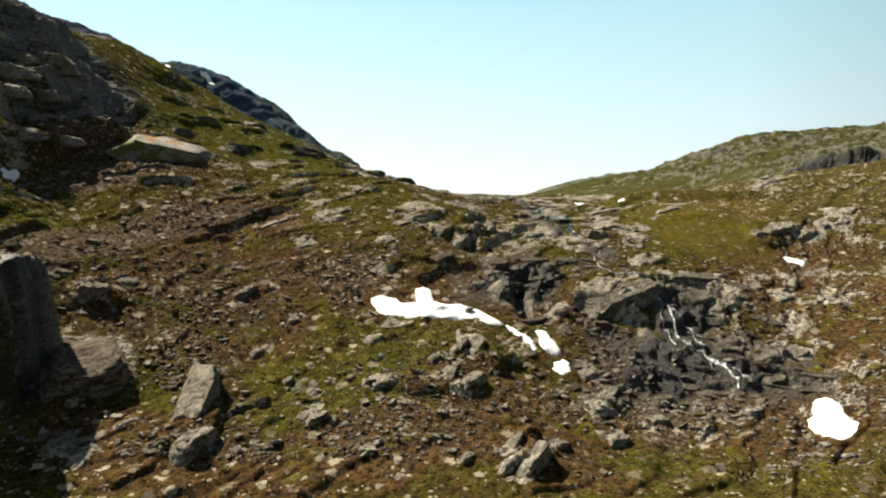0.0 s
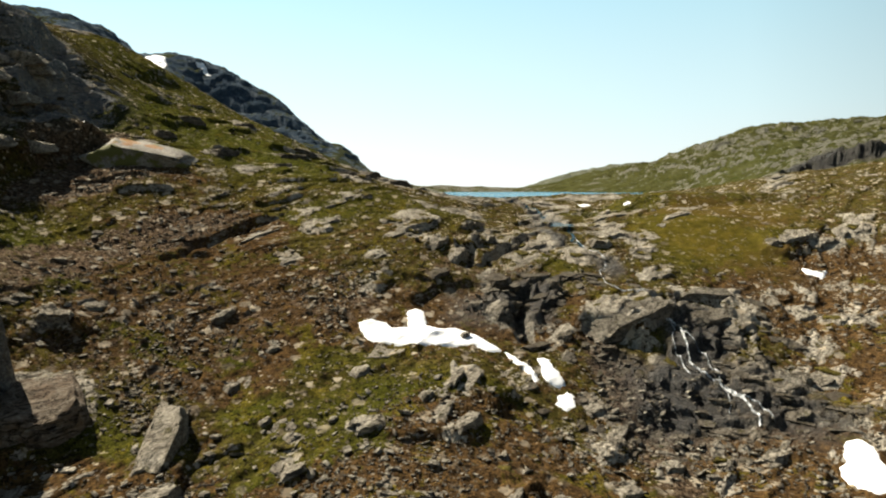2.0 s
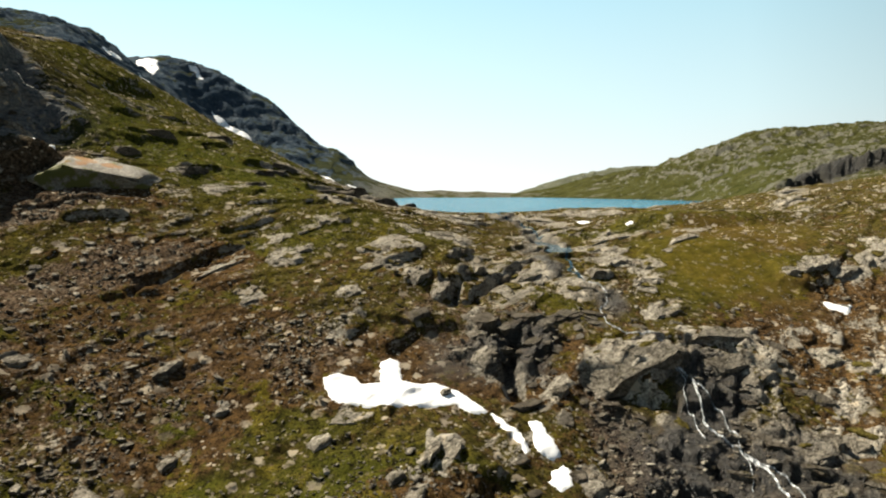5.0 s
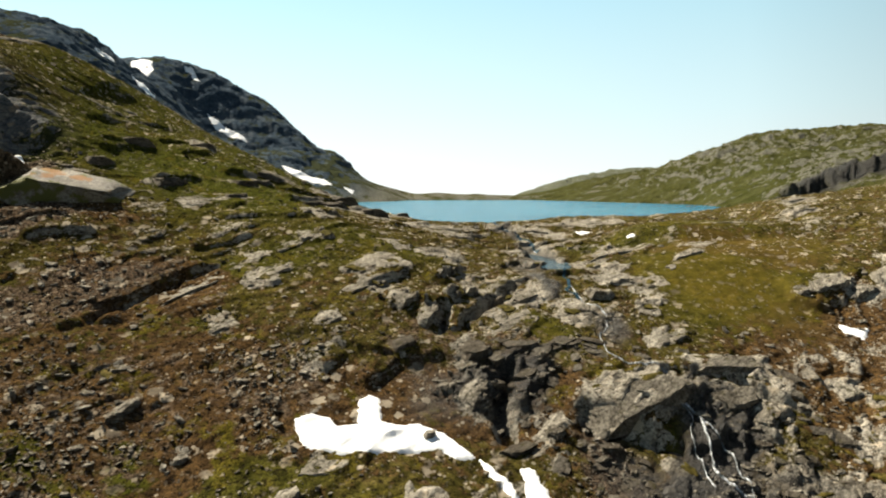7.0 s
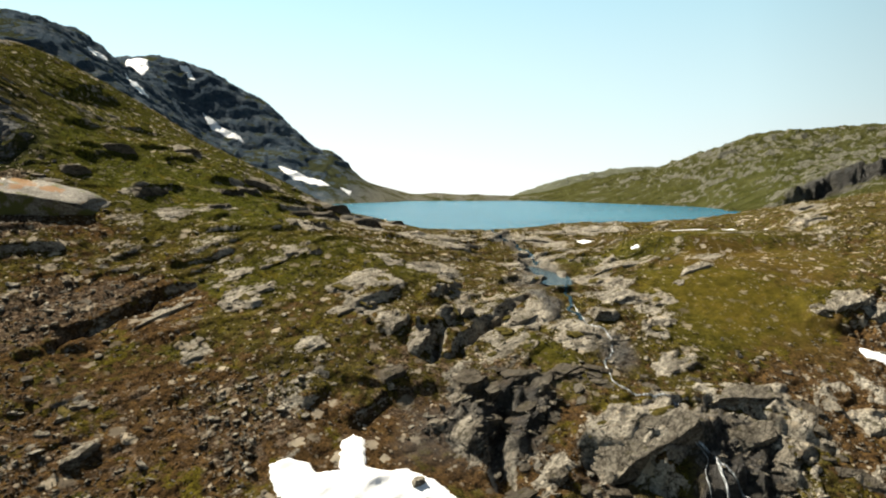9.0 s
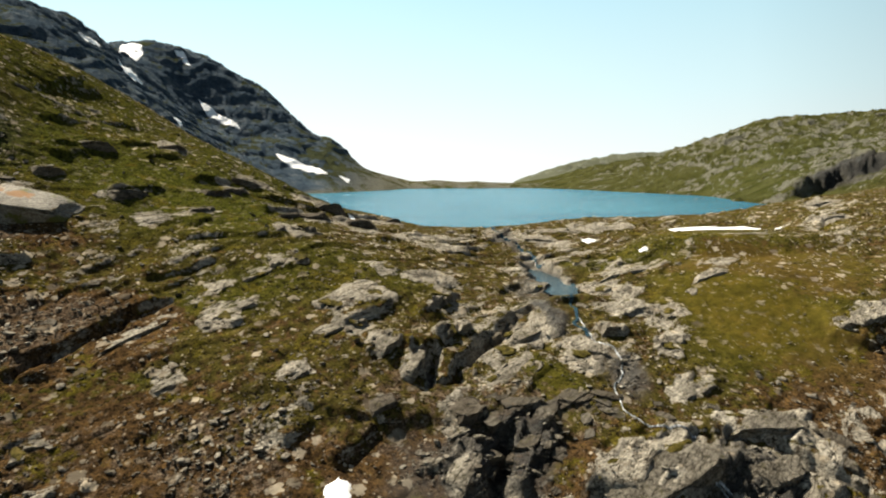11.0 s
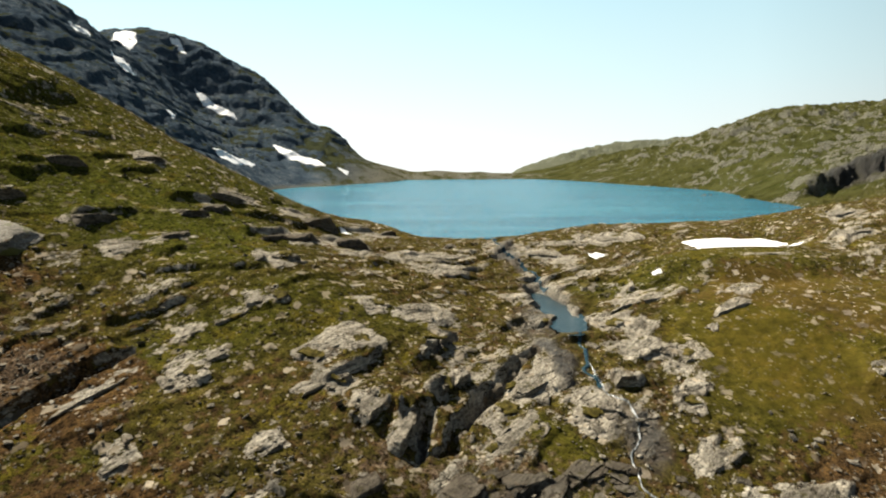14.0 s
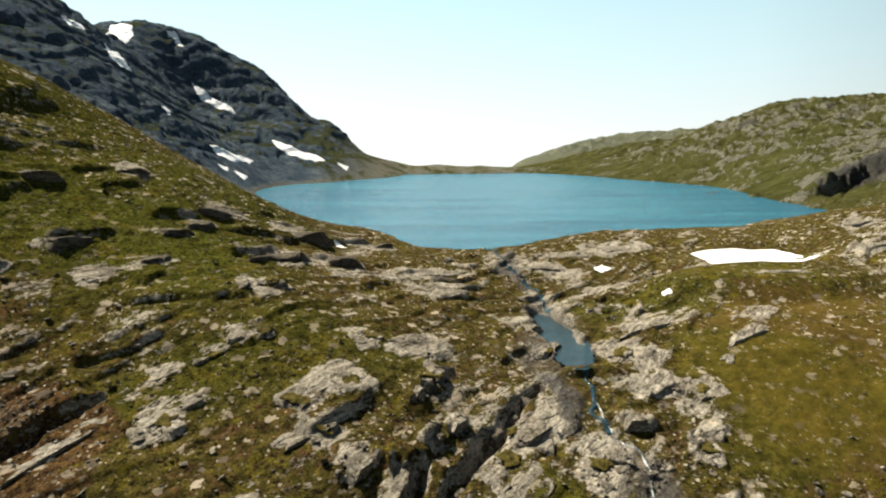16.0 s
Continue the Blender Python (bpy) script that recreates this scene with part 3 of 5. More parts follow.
    hollow = patches(x, y, [(116, 305, 26, 20, 0, 1.0)])
    z = z * (1 - hollow) + (0.1 + 0.1 * vnoise(x, y, 6, 98)) * hollow
    # a headland that runs out into the lake
    z += 9 * patches(x + 4 * vnoise(x, y, 14, 117), y + 4 * vnoise(x, y, 12, 118), [(226, 566, 26, 13, 35, 1.0), (262, 520, 20, 10, 10, 0.6)])
    # the stream's bed and its pool
    bed = patches(x + 1.3 * vnoise(x, y, 5, 95), y + 1.3 * vnoise(x, y, 5, 96), [(41.5, 241, 4.4, 24, 4, 1.0)])
    rim = patches(x + 2 * vnoise(x, y, 4, 125), y + 2.6 * vnoise(x, y, 5, 126), [(43, 217.0, 9, 2.8, 20, 1.0)])
    z = z * (1 - bed) + np.minimum(z, -8.8) * bed
    z = z * (1 - rim) + np.clip(z, -7.8, -7.3) * rim
    z = z * (1 - lake) + np.minimum(z0, -0.6) * lake
    return z, z0, dict(scree=scree, heath=heath, lush=lush, slabs=slabs, wet_shade=wet_shade, ledge=ledge, crop=crop, shrub=shrub, dark=dark, sward=sward)


# ---------------------------------------------------------------- the ground sheet
NU, U_MAX, Y0 = 1050, 0.93, 110.0       # columns fan out from a line behind the falls


def row_lines():
    ys, y = [], 74.0
    while y < 2380:
        ys.append(y)
        y += max(0.36, 0.0024 * y) if y < 340 else 0.0042 * y
    return np.array(ys)


ROW_Y = row_lines()
U = np.linspace(-U_MAX, U_MAX, NU)
GX = U[None, :] * (ROW_Y[:, None] + Y0)
GY = np.repeat(ROW_Y[:, None], NU, 1)
GZ, GB, COVER = relief(GX, GY)
GZ -= 3.5 * smooth(80, 74, GY)


def on_ground(x, y, grid=None):
    """Height of the built ground at plan points."""
    g = GZ if grid is None else grid
    x, y = np.asarray(x, float), np.asarray(y, float)
    r = np.clip(np.interp(y, ROW_Y, np.arange(len(ROW_Y))), 0, len(ROW_Y) - 1.001)
    c = np.clip((x / (y + Y0) + U_MAX) / (2 * U_MAX) * (NU - 1), 0, NU - 1.001)
    i, j = np.floor(r).astype(int), np.floor(c).astype(int)
    a, b = r - i, c - j
    return g[i, j] * (1 - a) * (1 - b) + g[i + 1, j] * a * (1 - b) + g[i, j + 1] * (1 - a) * b + g[i + 1, j + 1] * a * b


def grid_mesh(name, gx, gy, gz, keep=None):
    rows, cols = gx.shape
    v = np.stack([gx, gy, gz], -1).reshape(-1, 3)
    i = np.arange(rows * cols).reshape(rows, cols)
    q = np.stack([i[:-1, :-1], i[:-1, 1:], i[1:, 1:], i[1:, :-1]], -1).reshape(-1, 4)
    if keep is not None:
        q = q[keep.reshape(-1)]
        used, q = np.unique(q, return_inverse=True)
        q = q.reshape(-1, 4)
        v = v[used]
    return raw_mesh(name, v, q)


def raw_mesh(name, v, faces):
    """A mesh from arrays; all faces have as many corners as faces has columns."""
    me = bpy.data.meshes.new(name)
    n, k = faces.shape
    me.vertices.add(len(v))
    me.vertices.foreach_set("co", np.ascontiguousarray(v, np.float32).ravel())
    me.loops.add(n * k)
    me.loops.foreach_set("vertex_index", np.ascontiguousarray(faces, np.int32).ravel())
    me.polygons.add(n)
    me.polygons.foreach_set("loop_start", np.arange(0, n * k, k, dtype=np.int32))
    me.update(calc_edges=True)
    return me


def add_values(me, name, values):
    me.attributes.new(name, "FLOAT", "POINT").data.foreach_set("value", np.ascontiguousarray(values, np.float32).ravel())


def shade_smooth(me, on=True):
    me.polygons.foreach_set("use_smooth", np.full(len(me.polygons), on))
    return me


# ---------------------------------------------------------------- materials
class Nodes:
    """Short hand for building a node material."""

    def __init__(self, name):
        self.mat = bpy.data.materials.new(name)
        self.mat.use_nodes = True
        self.n, self.l = self.mat.node_tree.nodes, self.mat.node_tree.links
        self.n.clear()
        self.out = self.n.new("ShaderNodeOutputMaterial")
        self.bsdf = self.n.new("ShaderNodeBsdfPrincipled")
        self.l.new(self.bsdf.outputs[0], self.out.inputs["Surface"])
        self.geo = self.n.new("ShaderNodeNewGeometry")
        self.pos = self.geo.outputs["Position"]

    def put(self, socket, value):
        if hasattr(value, "is_output"):
            self.l.new(value, socket)
        else:
            socket.default_value = value

    def noise(self, scale, detail=4.0, rough=0.6, vec=None, distortion=0.0):
        n = self.n.new("ShaderNodeTexNoise")
        n.inputs["Scale"].default_value, n.inputs["Detail"].default_value = scale, detail
        n.inputs["Roughness"].default_value, n.inputs["Distortion"].default_value = rough, distortion
        self.l.new(vec or self.pos, n.inputs["Vector"])
        return n.outputs["Fac"]

    def voronoi(self, scale, feature="F1", vec=None, out="Distance"):
        n = self.n.new("ShaderNodeTexVoronoi")
        n.feature = feature
        n.inputs["Scale"].default_value = scale
        self.l.new(vec or self.pos, n.inputs["Vector"])
        return n.outputs[out]

    def ramp(self, fac, stops):
        n = self.n.new("ShaderNodeValToRGB")
        e = n.color_ramp.elements
        while len(e) < len(stops):
            e.new(0.5)
        for k, (p, c) in enumerate(stops):
            e[k].position, e[k].color = p, (*c, 1) if len(c) == 3 else c
        self.l.new(fac, n.inputs[0])
        return n.outputs[0]

    def range(self, fac, a, b, c=0.0, d=1.0):
        n = self.n.new("ShaderNodeMapRange")
        n.interpolation_type = "SMOOTHSTEP"
        self.put(n.inputs["Value"], fac)
        for key, v in (("From Min", a), ("From Max", b), ("To Min", c), ("To Max", d)):
            n.inputs[key].default_value = v
        return n.outputs[0]

    def math(self, op, a, b=0.0, clamp=False):
        n = self.n.new("ShaderNodeMath")
        n.operation, n.use_clamp = op, clamp
        self.put(n.inputs[0], a)
        self.put(n.inputs[1], b)
        return n.outputs[0]

    def mix(self, fac, a, b, mode="MIX"):
        n = self.n.new("ShaderNodeMix")
        n.data_type, n.blend_type = "RGBA", mode
        self.put(n.inputs[0], fac)
        self.put(n.inputs[6], a if hasattr(a, "is_output") else (*a, 1))
        self.put(n.inputs[7], b if hasattr(b, "is_output") else (*b, 1))
        return n.outputs[2]

    def value(self, name):
        n = self.n.new("ShaderNodeAttribute")
        n.attribute_name = name
        return n.outputs["Fac"]

    def bump(self, height, distance, strength=1.0, normal=None):
        n = self.n.new("ShaderNodeBump")
        n.inputs["Distance"].default_value, n.inputs["Strength"].default_value = distance, strength
        self.l.new(height, n.inputs["Height"])
        if normal:
            self.l.new(normal, n.inputs["Normal"])
        self.l.new(n.outputs[0], self.bsdf.inputs["Normal"])
        return n.outputs[0]

    def set(self, **kw):
        for k, v in kw.items():
            self.put(self.bsdf.inputs[k.replace("_", " ")], v if not isinstance(v, tuple) else (*v, 1))
        return self.mat


def bed_coords(m, long, short):
    """Coordinates stretched along the beds of the rock."""
    turn, mp = m.n.new("ShaderNodeVectorRotate"), m.n.new("ShaderNodeMapping")
    turn.rotation_type = "Z_AXIS"
    turn.inputs["Angle"].default_value = -radians(52)
    mp.inputs["Scale"].default_value = (1 / long, 1 / short, 1 / short)
    m.l.new(m.pos, turn.inputs["Vector"])
    m.l.new(turn.outputs[0], mp.inputs[0])
    return mp.outputs[0]


def rock_colour(m, tone=1.0):
    """Grey-beige gneiss with lichen, darker bands and stains."""
    broad, fine = m.noise(0.16, 5, 0.65), m.noise(1.7, 6, 0.7)
    col = m.ramp(broad, [(0.28, (0.155 * tone, 0.138 * tone, 0.110 * tone)), (0.5, (0.285 * tone, 0.258 * tone, 0.208 * tone)), (0.72, (0.40 * tone, 0.366 * tone, 0.302 * tone))])
    col = m.mix(m.range(fine, 0.38, 0.66), m.mix(0.55, col, (0.0315, 0.0266, 0.021)), col)
    streak = m.noise(1.0, 5, 0.65, bed_coords(m, 5.0, 0.45), 0.3)
    col = m.mix(m.math("MULTIPLY", m.range(streak, 0.52, 0.40), 0.55), col, (0.060, 0.050, 0.038))
    col = m.mix(m.math("MULTIPLY", m.range(m.noise(0.55, 5, 0.7), 0.56, 0.68), 0.6), col, (0.049, 0.0434, 0.035))
    col = m.mix(m.math("MULTIPLY", m.range(m.noise(0.33, 4, 0.7, distortion=0.6), 0.6, 0.72), 0.35), col, (0.14, 0.0875, 0.042))
    return col, fine


def pebbles(m, scale, reach, power):
    """Cover and tone of flat stones of uneven size lying in the turf."""
    n = m.n.new("ShaderNodeTexVoronoi")
    n.inputs["Scale"].default_value = scale
    shift = m.n.new("ShaderNodeVectorMath")
    shift.operation = "ADD"
    wob = m.n.new("ShaderNodeTexNoise")
    wob.inputs["Scale"].default_value, wob.inputs["Detail"].default_value = scale * 2.6, 3
    m.l.new(m.pos, wob.inputs["Vector"])
    scl = m.n.new("ShaderNodeVectorMath")
    scl.operation = "SCALE"
    scl.inputs["Scale"].default_value = 0.75 / scale
    m.l.new(wob.outputs["Color"], scl.inputs[0])
    m.l.new(m.pos, shift.inputs[0])
    m.l.new(scl.outputs[0], shift.inputs[1])
    m.l.new(shift.outputs[0], n.inputs["Vector"])
    rgb = m.n.new("ShaderNodeSeparateColor")
    m.l.new(n.outputs["Color"], rgb.inputs[0])
    size = m.math("MULTIPLY", m.math("POWER", rgb.outputs[0], power), reach)
    return m.range(m.math("SUBTRACT", size, n.outputs["Distance"]), -0.01, 0.03), rgb.outputs[1]


def make_ground():
    m = Nodes("mountain_ground")
    rock, fine = rock_colour(m, 1.5)
    beds = bed_coords(m, 9.0, 2.6)
    bedn = m.noise(1.0, 6, 0.68, beds, 0.4)
    tuft, patch, gap = m.noise(2.6, 5, 0.7), m.noise(0.42, 6, 0.7), m.noise(0.95, 6, 0.72)
    grass = m.ramp(patch, [(0.3, (0.022, 0.018, 0.007)), (0.45, (0.052, 0.044, 0.011)), (0.56, (0.092, 0.076, 0.018)), (0.72, (0.14, 0.104, 0.036))])
    lushc = m.ramp(patch, [(0.3, (0.022, 0.025, 0.005)), (0.5, (0.066, 0.068, 0.010)), (0.72, (0.125, 0.112, 0.019))])
    grass = m.mix(m.value("lush"), grass, lushc)
    shrubc = m.ramp(m.noise(0.55, 5, 0.7), [(0.36, (0.016, 0.019, 0.005)), (0.5, (0.066, 0.072, 0.012)), (0.68, (0.132, 0.128, 0.021))])
    grass = m.mix(m.math("MULTIPLY", m.value("shrub"), 0.85), grass, shrubc)
    heath = m.ramp(m.noise(0.6, 6, 0.72), [(0.3, (0.025, 0.015, 0.009)), (0.47, (0.076, 0.045, 0.020)), (0.6, (0.130, 0.076, 0.029)), (0.75, (0.12, 0.090, 0.028))])
    soil = m.ramp(m.noise(1.1, 6, 0.72), [(0.34, (0.030, 0.020, 0.013)), (0.5, (0.115, 0.078, 0.050)), (0.7, (0.28, 0.22, 0.155))])
    mossf = m.math("MULTIPLY", m.range(m.noise(0.13, 4, 0.65), 0.555, 0.63), m.range(m.noise(0.9, 4, 0.7), 0.36, 0.5))
    veg = m.math("MULTIPLY", m.math("ADD", m.value("lush"), m.value("shrub")), 0.5)
    mosaic = m.math("ADD", m.math("MULTIPLY", m.noise(0.17, 5, 0.7), 1.3), m.math("MULTIPLY", m.noise(0.62, 4, 0.65), 1.5))
    hf = m.range(m.math("ADD", m.math("SUBTRACT", m.value("heath"), veg), m.math("SUBTRACT", mosaic, 1.06)), 0.3, 0.62)
    low = m.mix(hf, grass, heath)
    low = m.mix(mossf, low, m.ramp(patch, [(0.35, (0.060, 0.052, 0.008)), (0.65, (0.145, 0.115, 0.018))]))
    sf = m.range(m.math("ADD", m.value("scree"), m.math("MULTIPLY", m.math("SUBTRACT", m.noise(0.5, 5, 0.7), 0.5), 2.2)), 0.45, 0.75)
    low = m.mix(sf, low, soil)
    swardc = m.ramp(m.math("ADD", m.math("MULTIPLY", patch, 0.5), m.math("MULTIPLY", m.noise(0.11, 4, 0.6), 0.5)), [(0.36, (0.040, 0.032, 0.007)), (0.5, (0.072, 0.056, 0.010)), (0.64, (0.105, 0.072, 0.014))])
    low = m.mix(m.math("MULTIPLY", m.value("sward"), 0.85), low, swardc)
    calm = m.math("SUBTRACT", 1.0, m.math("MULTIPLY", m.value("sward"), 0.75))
    # hollows between tufts go near black, shade painted into the turf colour
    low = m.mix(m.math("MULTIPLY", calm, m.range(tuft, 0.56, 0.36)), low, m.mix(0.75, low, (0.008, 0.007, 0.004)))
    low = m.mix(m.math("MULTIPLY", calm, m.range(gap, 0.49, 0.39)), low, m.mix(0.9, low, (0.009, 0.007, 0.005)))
    rv = m.math("ADD", m.value("rock"), m.math("MULTIPLY", m.math("SUBTRACT", m.noise(0.9, 6, 0.72), 0.5), 0.7))
    crags = m.noise(0.11, 7, 0.72)
    rv = m.math("ADD", rv, m.math("MULTIPLY", m.value("far"), m.math("MULTIPLY", m.math("SUBTRACT", crags, 0.52), 1.3)))
    rf = m.range(m.math("ADD", rv, m.math("MULTIPLY", m.math("SUBTRACT", bedn, 0.5), 1.1)), 0.46, 0.54)
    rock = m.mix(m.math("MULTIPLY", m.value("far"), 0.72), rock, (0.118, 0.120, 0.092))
    # joints along the beds, filled with dark soil
    joint = m.math("ABSOLUTE", m.math("SUBTRACT", m.noise(1.0, 5, 0.6, bed_coords(m, 7.0, 1.5), 0.5), 0.5))
    rock = m.mix(m.math("MULTIPLY", m.range(joint, 0.026, 0.008), m.range(m.noise(0.3, 3), 0.42, 0.58)), rock, (0.020, 0.016, 0.012))
    beds_fine = m.math("ABSOLUTE", m.math("SUBTRACT", m.noise(1.0, 5, 0.65, bed_coords(m, 4.5, 0.75), 0.7), 0.5))
    layered = m.math("ADD", m.value("wet_shade"), m.math("MULTIPLY", m.value("scree"), 0.4), True)
    rock = m.mix(m.math("MULTIPLY", m.range(beds_fine, 0.07, 0.015), m.math("MULTIPLY", layered, 0.9)), rock, (0.016, 0.012, 0.009))
    low = m.mix(m.math("MULTIPLY", m.value("wet_shade"), 0.6), low, soil)
    # blue-grey mountain rock: its shade and distance haze are put into the colour
    shade_hazec = m.ramp(m.math("ADD", m.math("MULTIPLY", m.noise(0.045, 6, 0.7), 0.5), m.math("MULTIPLY", m.noise(0.3, 6, 0.75), 0.5)), [(0.40, (0.015, 0.031, 0.053)), (0.5, (0.040, 0.066, 0.099)), (0.6, (0.13, 0.152, 0.170))])
    rock = m.mix(m.math("MULTIPLY", m.value("shade_haze"), 0.88), rock, shade_hazec)
    # distant turf turns greyer: haze put into its colour
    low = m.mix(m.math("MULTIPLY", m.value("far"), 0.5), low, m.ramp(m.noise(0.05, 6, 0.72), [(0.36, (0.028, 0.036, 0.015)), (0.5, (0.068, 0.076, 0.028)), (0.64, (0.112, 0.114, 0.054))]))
    low = m.mix(m.math("MULTIPLY", m.value("shade_haze"), 0.7), low, m.ramp(patch, [(0.35, (0.022, 0.029, 0.024)), (0.7, (0.048, 0.056, 0.030))]))
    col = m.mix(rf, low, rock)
    # haze of the farthest land, mixed into its surface colour
    col = m.mix(m.math("MULTIPLY", m.value("far_haze"), 0.55), col, (0.150, 0.160, 0.128))
    clear = m.math("SUBTRACT", 1.0, m.math("ADD", m.value("far"), m.math("MULTIPLY", m.value("lush"), 0.65)), True)
    for scale, reach, power in ((0.42, 0.62, 3.0), (1.25, 0.55, 3.2)):
        peb, tone = pebbles(m, scale, reach, power)
        peb = m.math("MULTIPLY", m.math("MULTIPLY", peb, clear), m.range(m.noise(0.21, 3), 0.40, 0.54))
        col = m.mix(peb, col, m.ramp(tone, [(0.1, (0.10, 0.08, 0.058)), (0.9, (0.37, 0.315, 0.235))]))
    # blackens wet rock, and paints the shade of the buttress and far crag
    wet_shadef = m.math("MULTIPLY", m.value("wet_shade"), m.range(m.noise(0.4, 4, 0.7), 0.24, 0.46))
    col = m.mix(m.math("MULTIPLY", wet_shadef, 0.88), col, (0.016, 0.014, 0.012))
    h = m.math("ADD", m.math("MULTIPLY", fine, 0.35), m.math("MULTIPLY", tuft, 0.3))
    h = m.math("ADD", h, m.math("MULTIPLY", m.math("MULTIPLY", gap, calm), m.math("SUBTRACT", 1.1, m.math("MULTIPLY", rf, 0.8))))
    h = m.math("ADD", h, m.math("MULTIPLY", bedn, 0.55))
    h = m.math("ADD", h, m.math("MULTIPLY", m.range(joint, 0.0, 0.05), m.math("MULTIPLY", rf, 0.35)))
    h = m.math("ADD", h, m.math("MULTIPLY", m.range(beds_fine, 0.0, 0.09), m.math("MULTIPLY", layered, 0.5)))
    h = m.math("ADD", h, m.math("MULTIPLY", m.math("SUBTRACT", m.value("far"), m.math("MULTIPLY", m.value("shade_haze"), 0.3), True), m.math("MULTIPLY", crags, 16.0)))
    m.bump(h, 0.5, 1.0)
    return m.set(Base_Color=col, Roughness=m.math("SUBTRACT", 0.92, m.math("MULTIPLY", wet_shadef, 0.45)), Specular_IOR_Level=m.math("MULTIPLY", wet_shadef, 0.3))


GROUND = make_ground()


def make_boulder(name, tone, spread):
    m = Nodes(name)
    col, fine = rock_colour(m, tone)
    info = m.n.new("ShaderNodeObjectInfo")
    isl = m.math("ADD", m.math("MULTIPLY", m.geo.outputs["Random Per Island"], 0.5), m.math("MULTIPLY", info.outputs["Random"], 0.5))
    col = m.mix(m.range(isl, 0.1, 0.95, 0.0, spread), col, (0.045, 0.033, 0.022))
    up = m.n.new("ShaderNodeSeparateXYZ")
    m.l.new(m.geo.outputs["Normal"], up.inputs[0])
    moss = m.math("MULTIPLY", m.range(up.outputs[2], 0.75, 0.97), m.range(m.noise(0.5, 4, 0.7), 0.56, 0.66))
    col = m.mix(m.math("MULTIPLY", moss, 0.8), col, (0.042, 0.0371, 0.0084))
    joint = m.math("ABSOLUTE", m.math("SUBTRACT", m.noise(1.0, 5, 0.6, bed_coords(m, 6.0, 1.3), 0.5), 0.5))
    col = m.mix(m.math("MULTIPLY", m.range(joint, 0.022, 0.006), 0.7), col, (0.022, 0.018, 0.013))
    h = m.math("ADD", fine, m.noise(5, 4, 0.7))
    m.bump(m.math("ADD", h, m.math("MULTIPLY", m.range(joint, 0.0, 0.04), 1.2)), 0.2, 0.9)
    return m.set(Base_Color=col, Roughness=0.95, Specular_IOR_Level=0.06)


def make_brown_slab():
    """Layered slab stained brown by iron."""
    m = Nodes("brown_slab")
    col, fine = rock_colour(m, 1.0)
    col = m.mix(m.range(m.noise(0.3, 5, 0.65), 0.3, 0.7, 0.25, 0.75), col, (0.125, 0.082, 0.052))
    bed = m.math("ABSOLUTE", m.math("SUBTRACT", m.noise(1.0, 5, 0.65, bed_coords(m, 6.0, 1.1), 0.6), 0.5))
    col = m.mix(m.math("MULTIPLY", m.range(bed, 0.04, 0.01), 0.8), col, (0.022, 0.016, 0.011))
    m.bump(m.math("ADD", m.math("ADD", fine, m.noise(3, 4, 0.7)), m.math("MULTIPLY", m.range(bed, 0.0, 0.06), 1.5)), 0.3, 0.9)
    return m.set(Base_Color=col, Roughness=0.93, Specular_IOR_Level=0.06)


BOULDER = make_boulder("lichened_rock", 1.5, 0.25)
STONE = make_boulder("loose_stone", 1.25, 0.62)
SCREE_ROCK = make_boulder("scree_rock", 0.9, 0.6)
WET_ROCK = make_boulder("wet_rock", 0.55, 0.5)
FALLS_ROCK = make_boulder("falls_rock", 1.05, 0.3)


def make_snow():
    m = Nodes("old_snow")
    col = m.mix(m.range(m.noise(0.8, 5, 0.7), 0.55, 0.75), (0.86, 0.87, 0.88), (0.70, 0.70, 0.68))
    m.bump(m.noise(1.6, 4, 0.6), 0.12, 0.6)
    return m.set(Base_Color=col, Roughness=0.7, Subsurface_Weight=0.0)


SNOW = make_snow()


def make_lake():
    m = Nodes("lake_water")
    wind = m.n.new("ShaderNodeMapping")
    wind.inputs["Scale"].default_value = (0.006, 0.03, 1.0)
    m.l.new(m.pos, wind.inputs[0])
    col = m.mix(m.range(m.noise(1.0, 5, 0.65, wind.outputs[0]), 0.36, 0.64), (0.006, 0.082, 0.140), (0.020, 0.135, 0.190))
    mp = m.n.new("ShaderNodeMapping")
    mp.inputs["Scale"].default_value = (0.5, 1.0, 1.0)
    m.l.new(m.pos, mp.inputs[0])
    m.bump(m.math("ADD", m.noise(0.9, 4, 0.65, mp.outputs[0]), m.noise(0.14, 3, 0.6, mp.outputs[0])), 0.9, 1.0)
    return m.set(Base_Color=col, Roughness=0.22, IOR=1.33, Specular_IOR_Level=0.35)


LAKE = make_lake()


def make_pool():
    m = Nodes("pool_water")
    col = m.mix(m.range(m.noise(0.3, 4, 0.6), 0.4, 0.65), (0.008, 0.025, 0.035), (0.018, 0.04, 0.05))
    m.bump(m.noise(1.6, 4, 0.65), 0.25, 0.8)
    return m.set(Base_Color=col, Roughness=0.12, IOR=1.33, Specular_IOR_Level=0.5)


POOL = make_pool()


def make_foam():
    m = Nodes("white_water")
    mp = m.n.new("ShaderNodeMapping")
    mp.inputs["Scale"].default_value = (1.0, 0.35, 0.35)
    m.l.new(m.pos, mp.inputs[0])
    f = m.range(m.noise(2.2, 5, 0.7, mp.outputs[0]), 0.46, 0.66)
    col = m.mix(f, (0.08, 0.09, 0.095), (0.66, 0.68, 0.70))
    m.bump(m.noise(3, 4), 0.2, 0.7)
    return m.set(Base_Color=col, Roughness=0.35)


FOAM = make_foam()

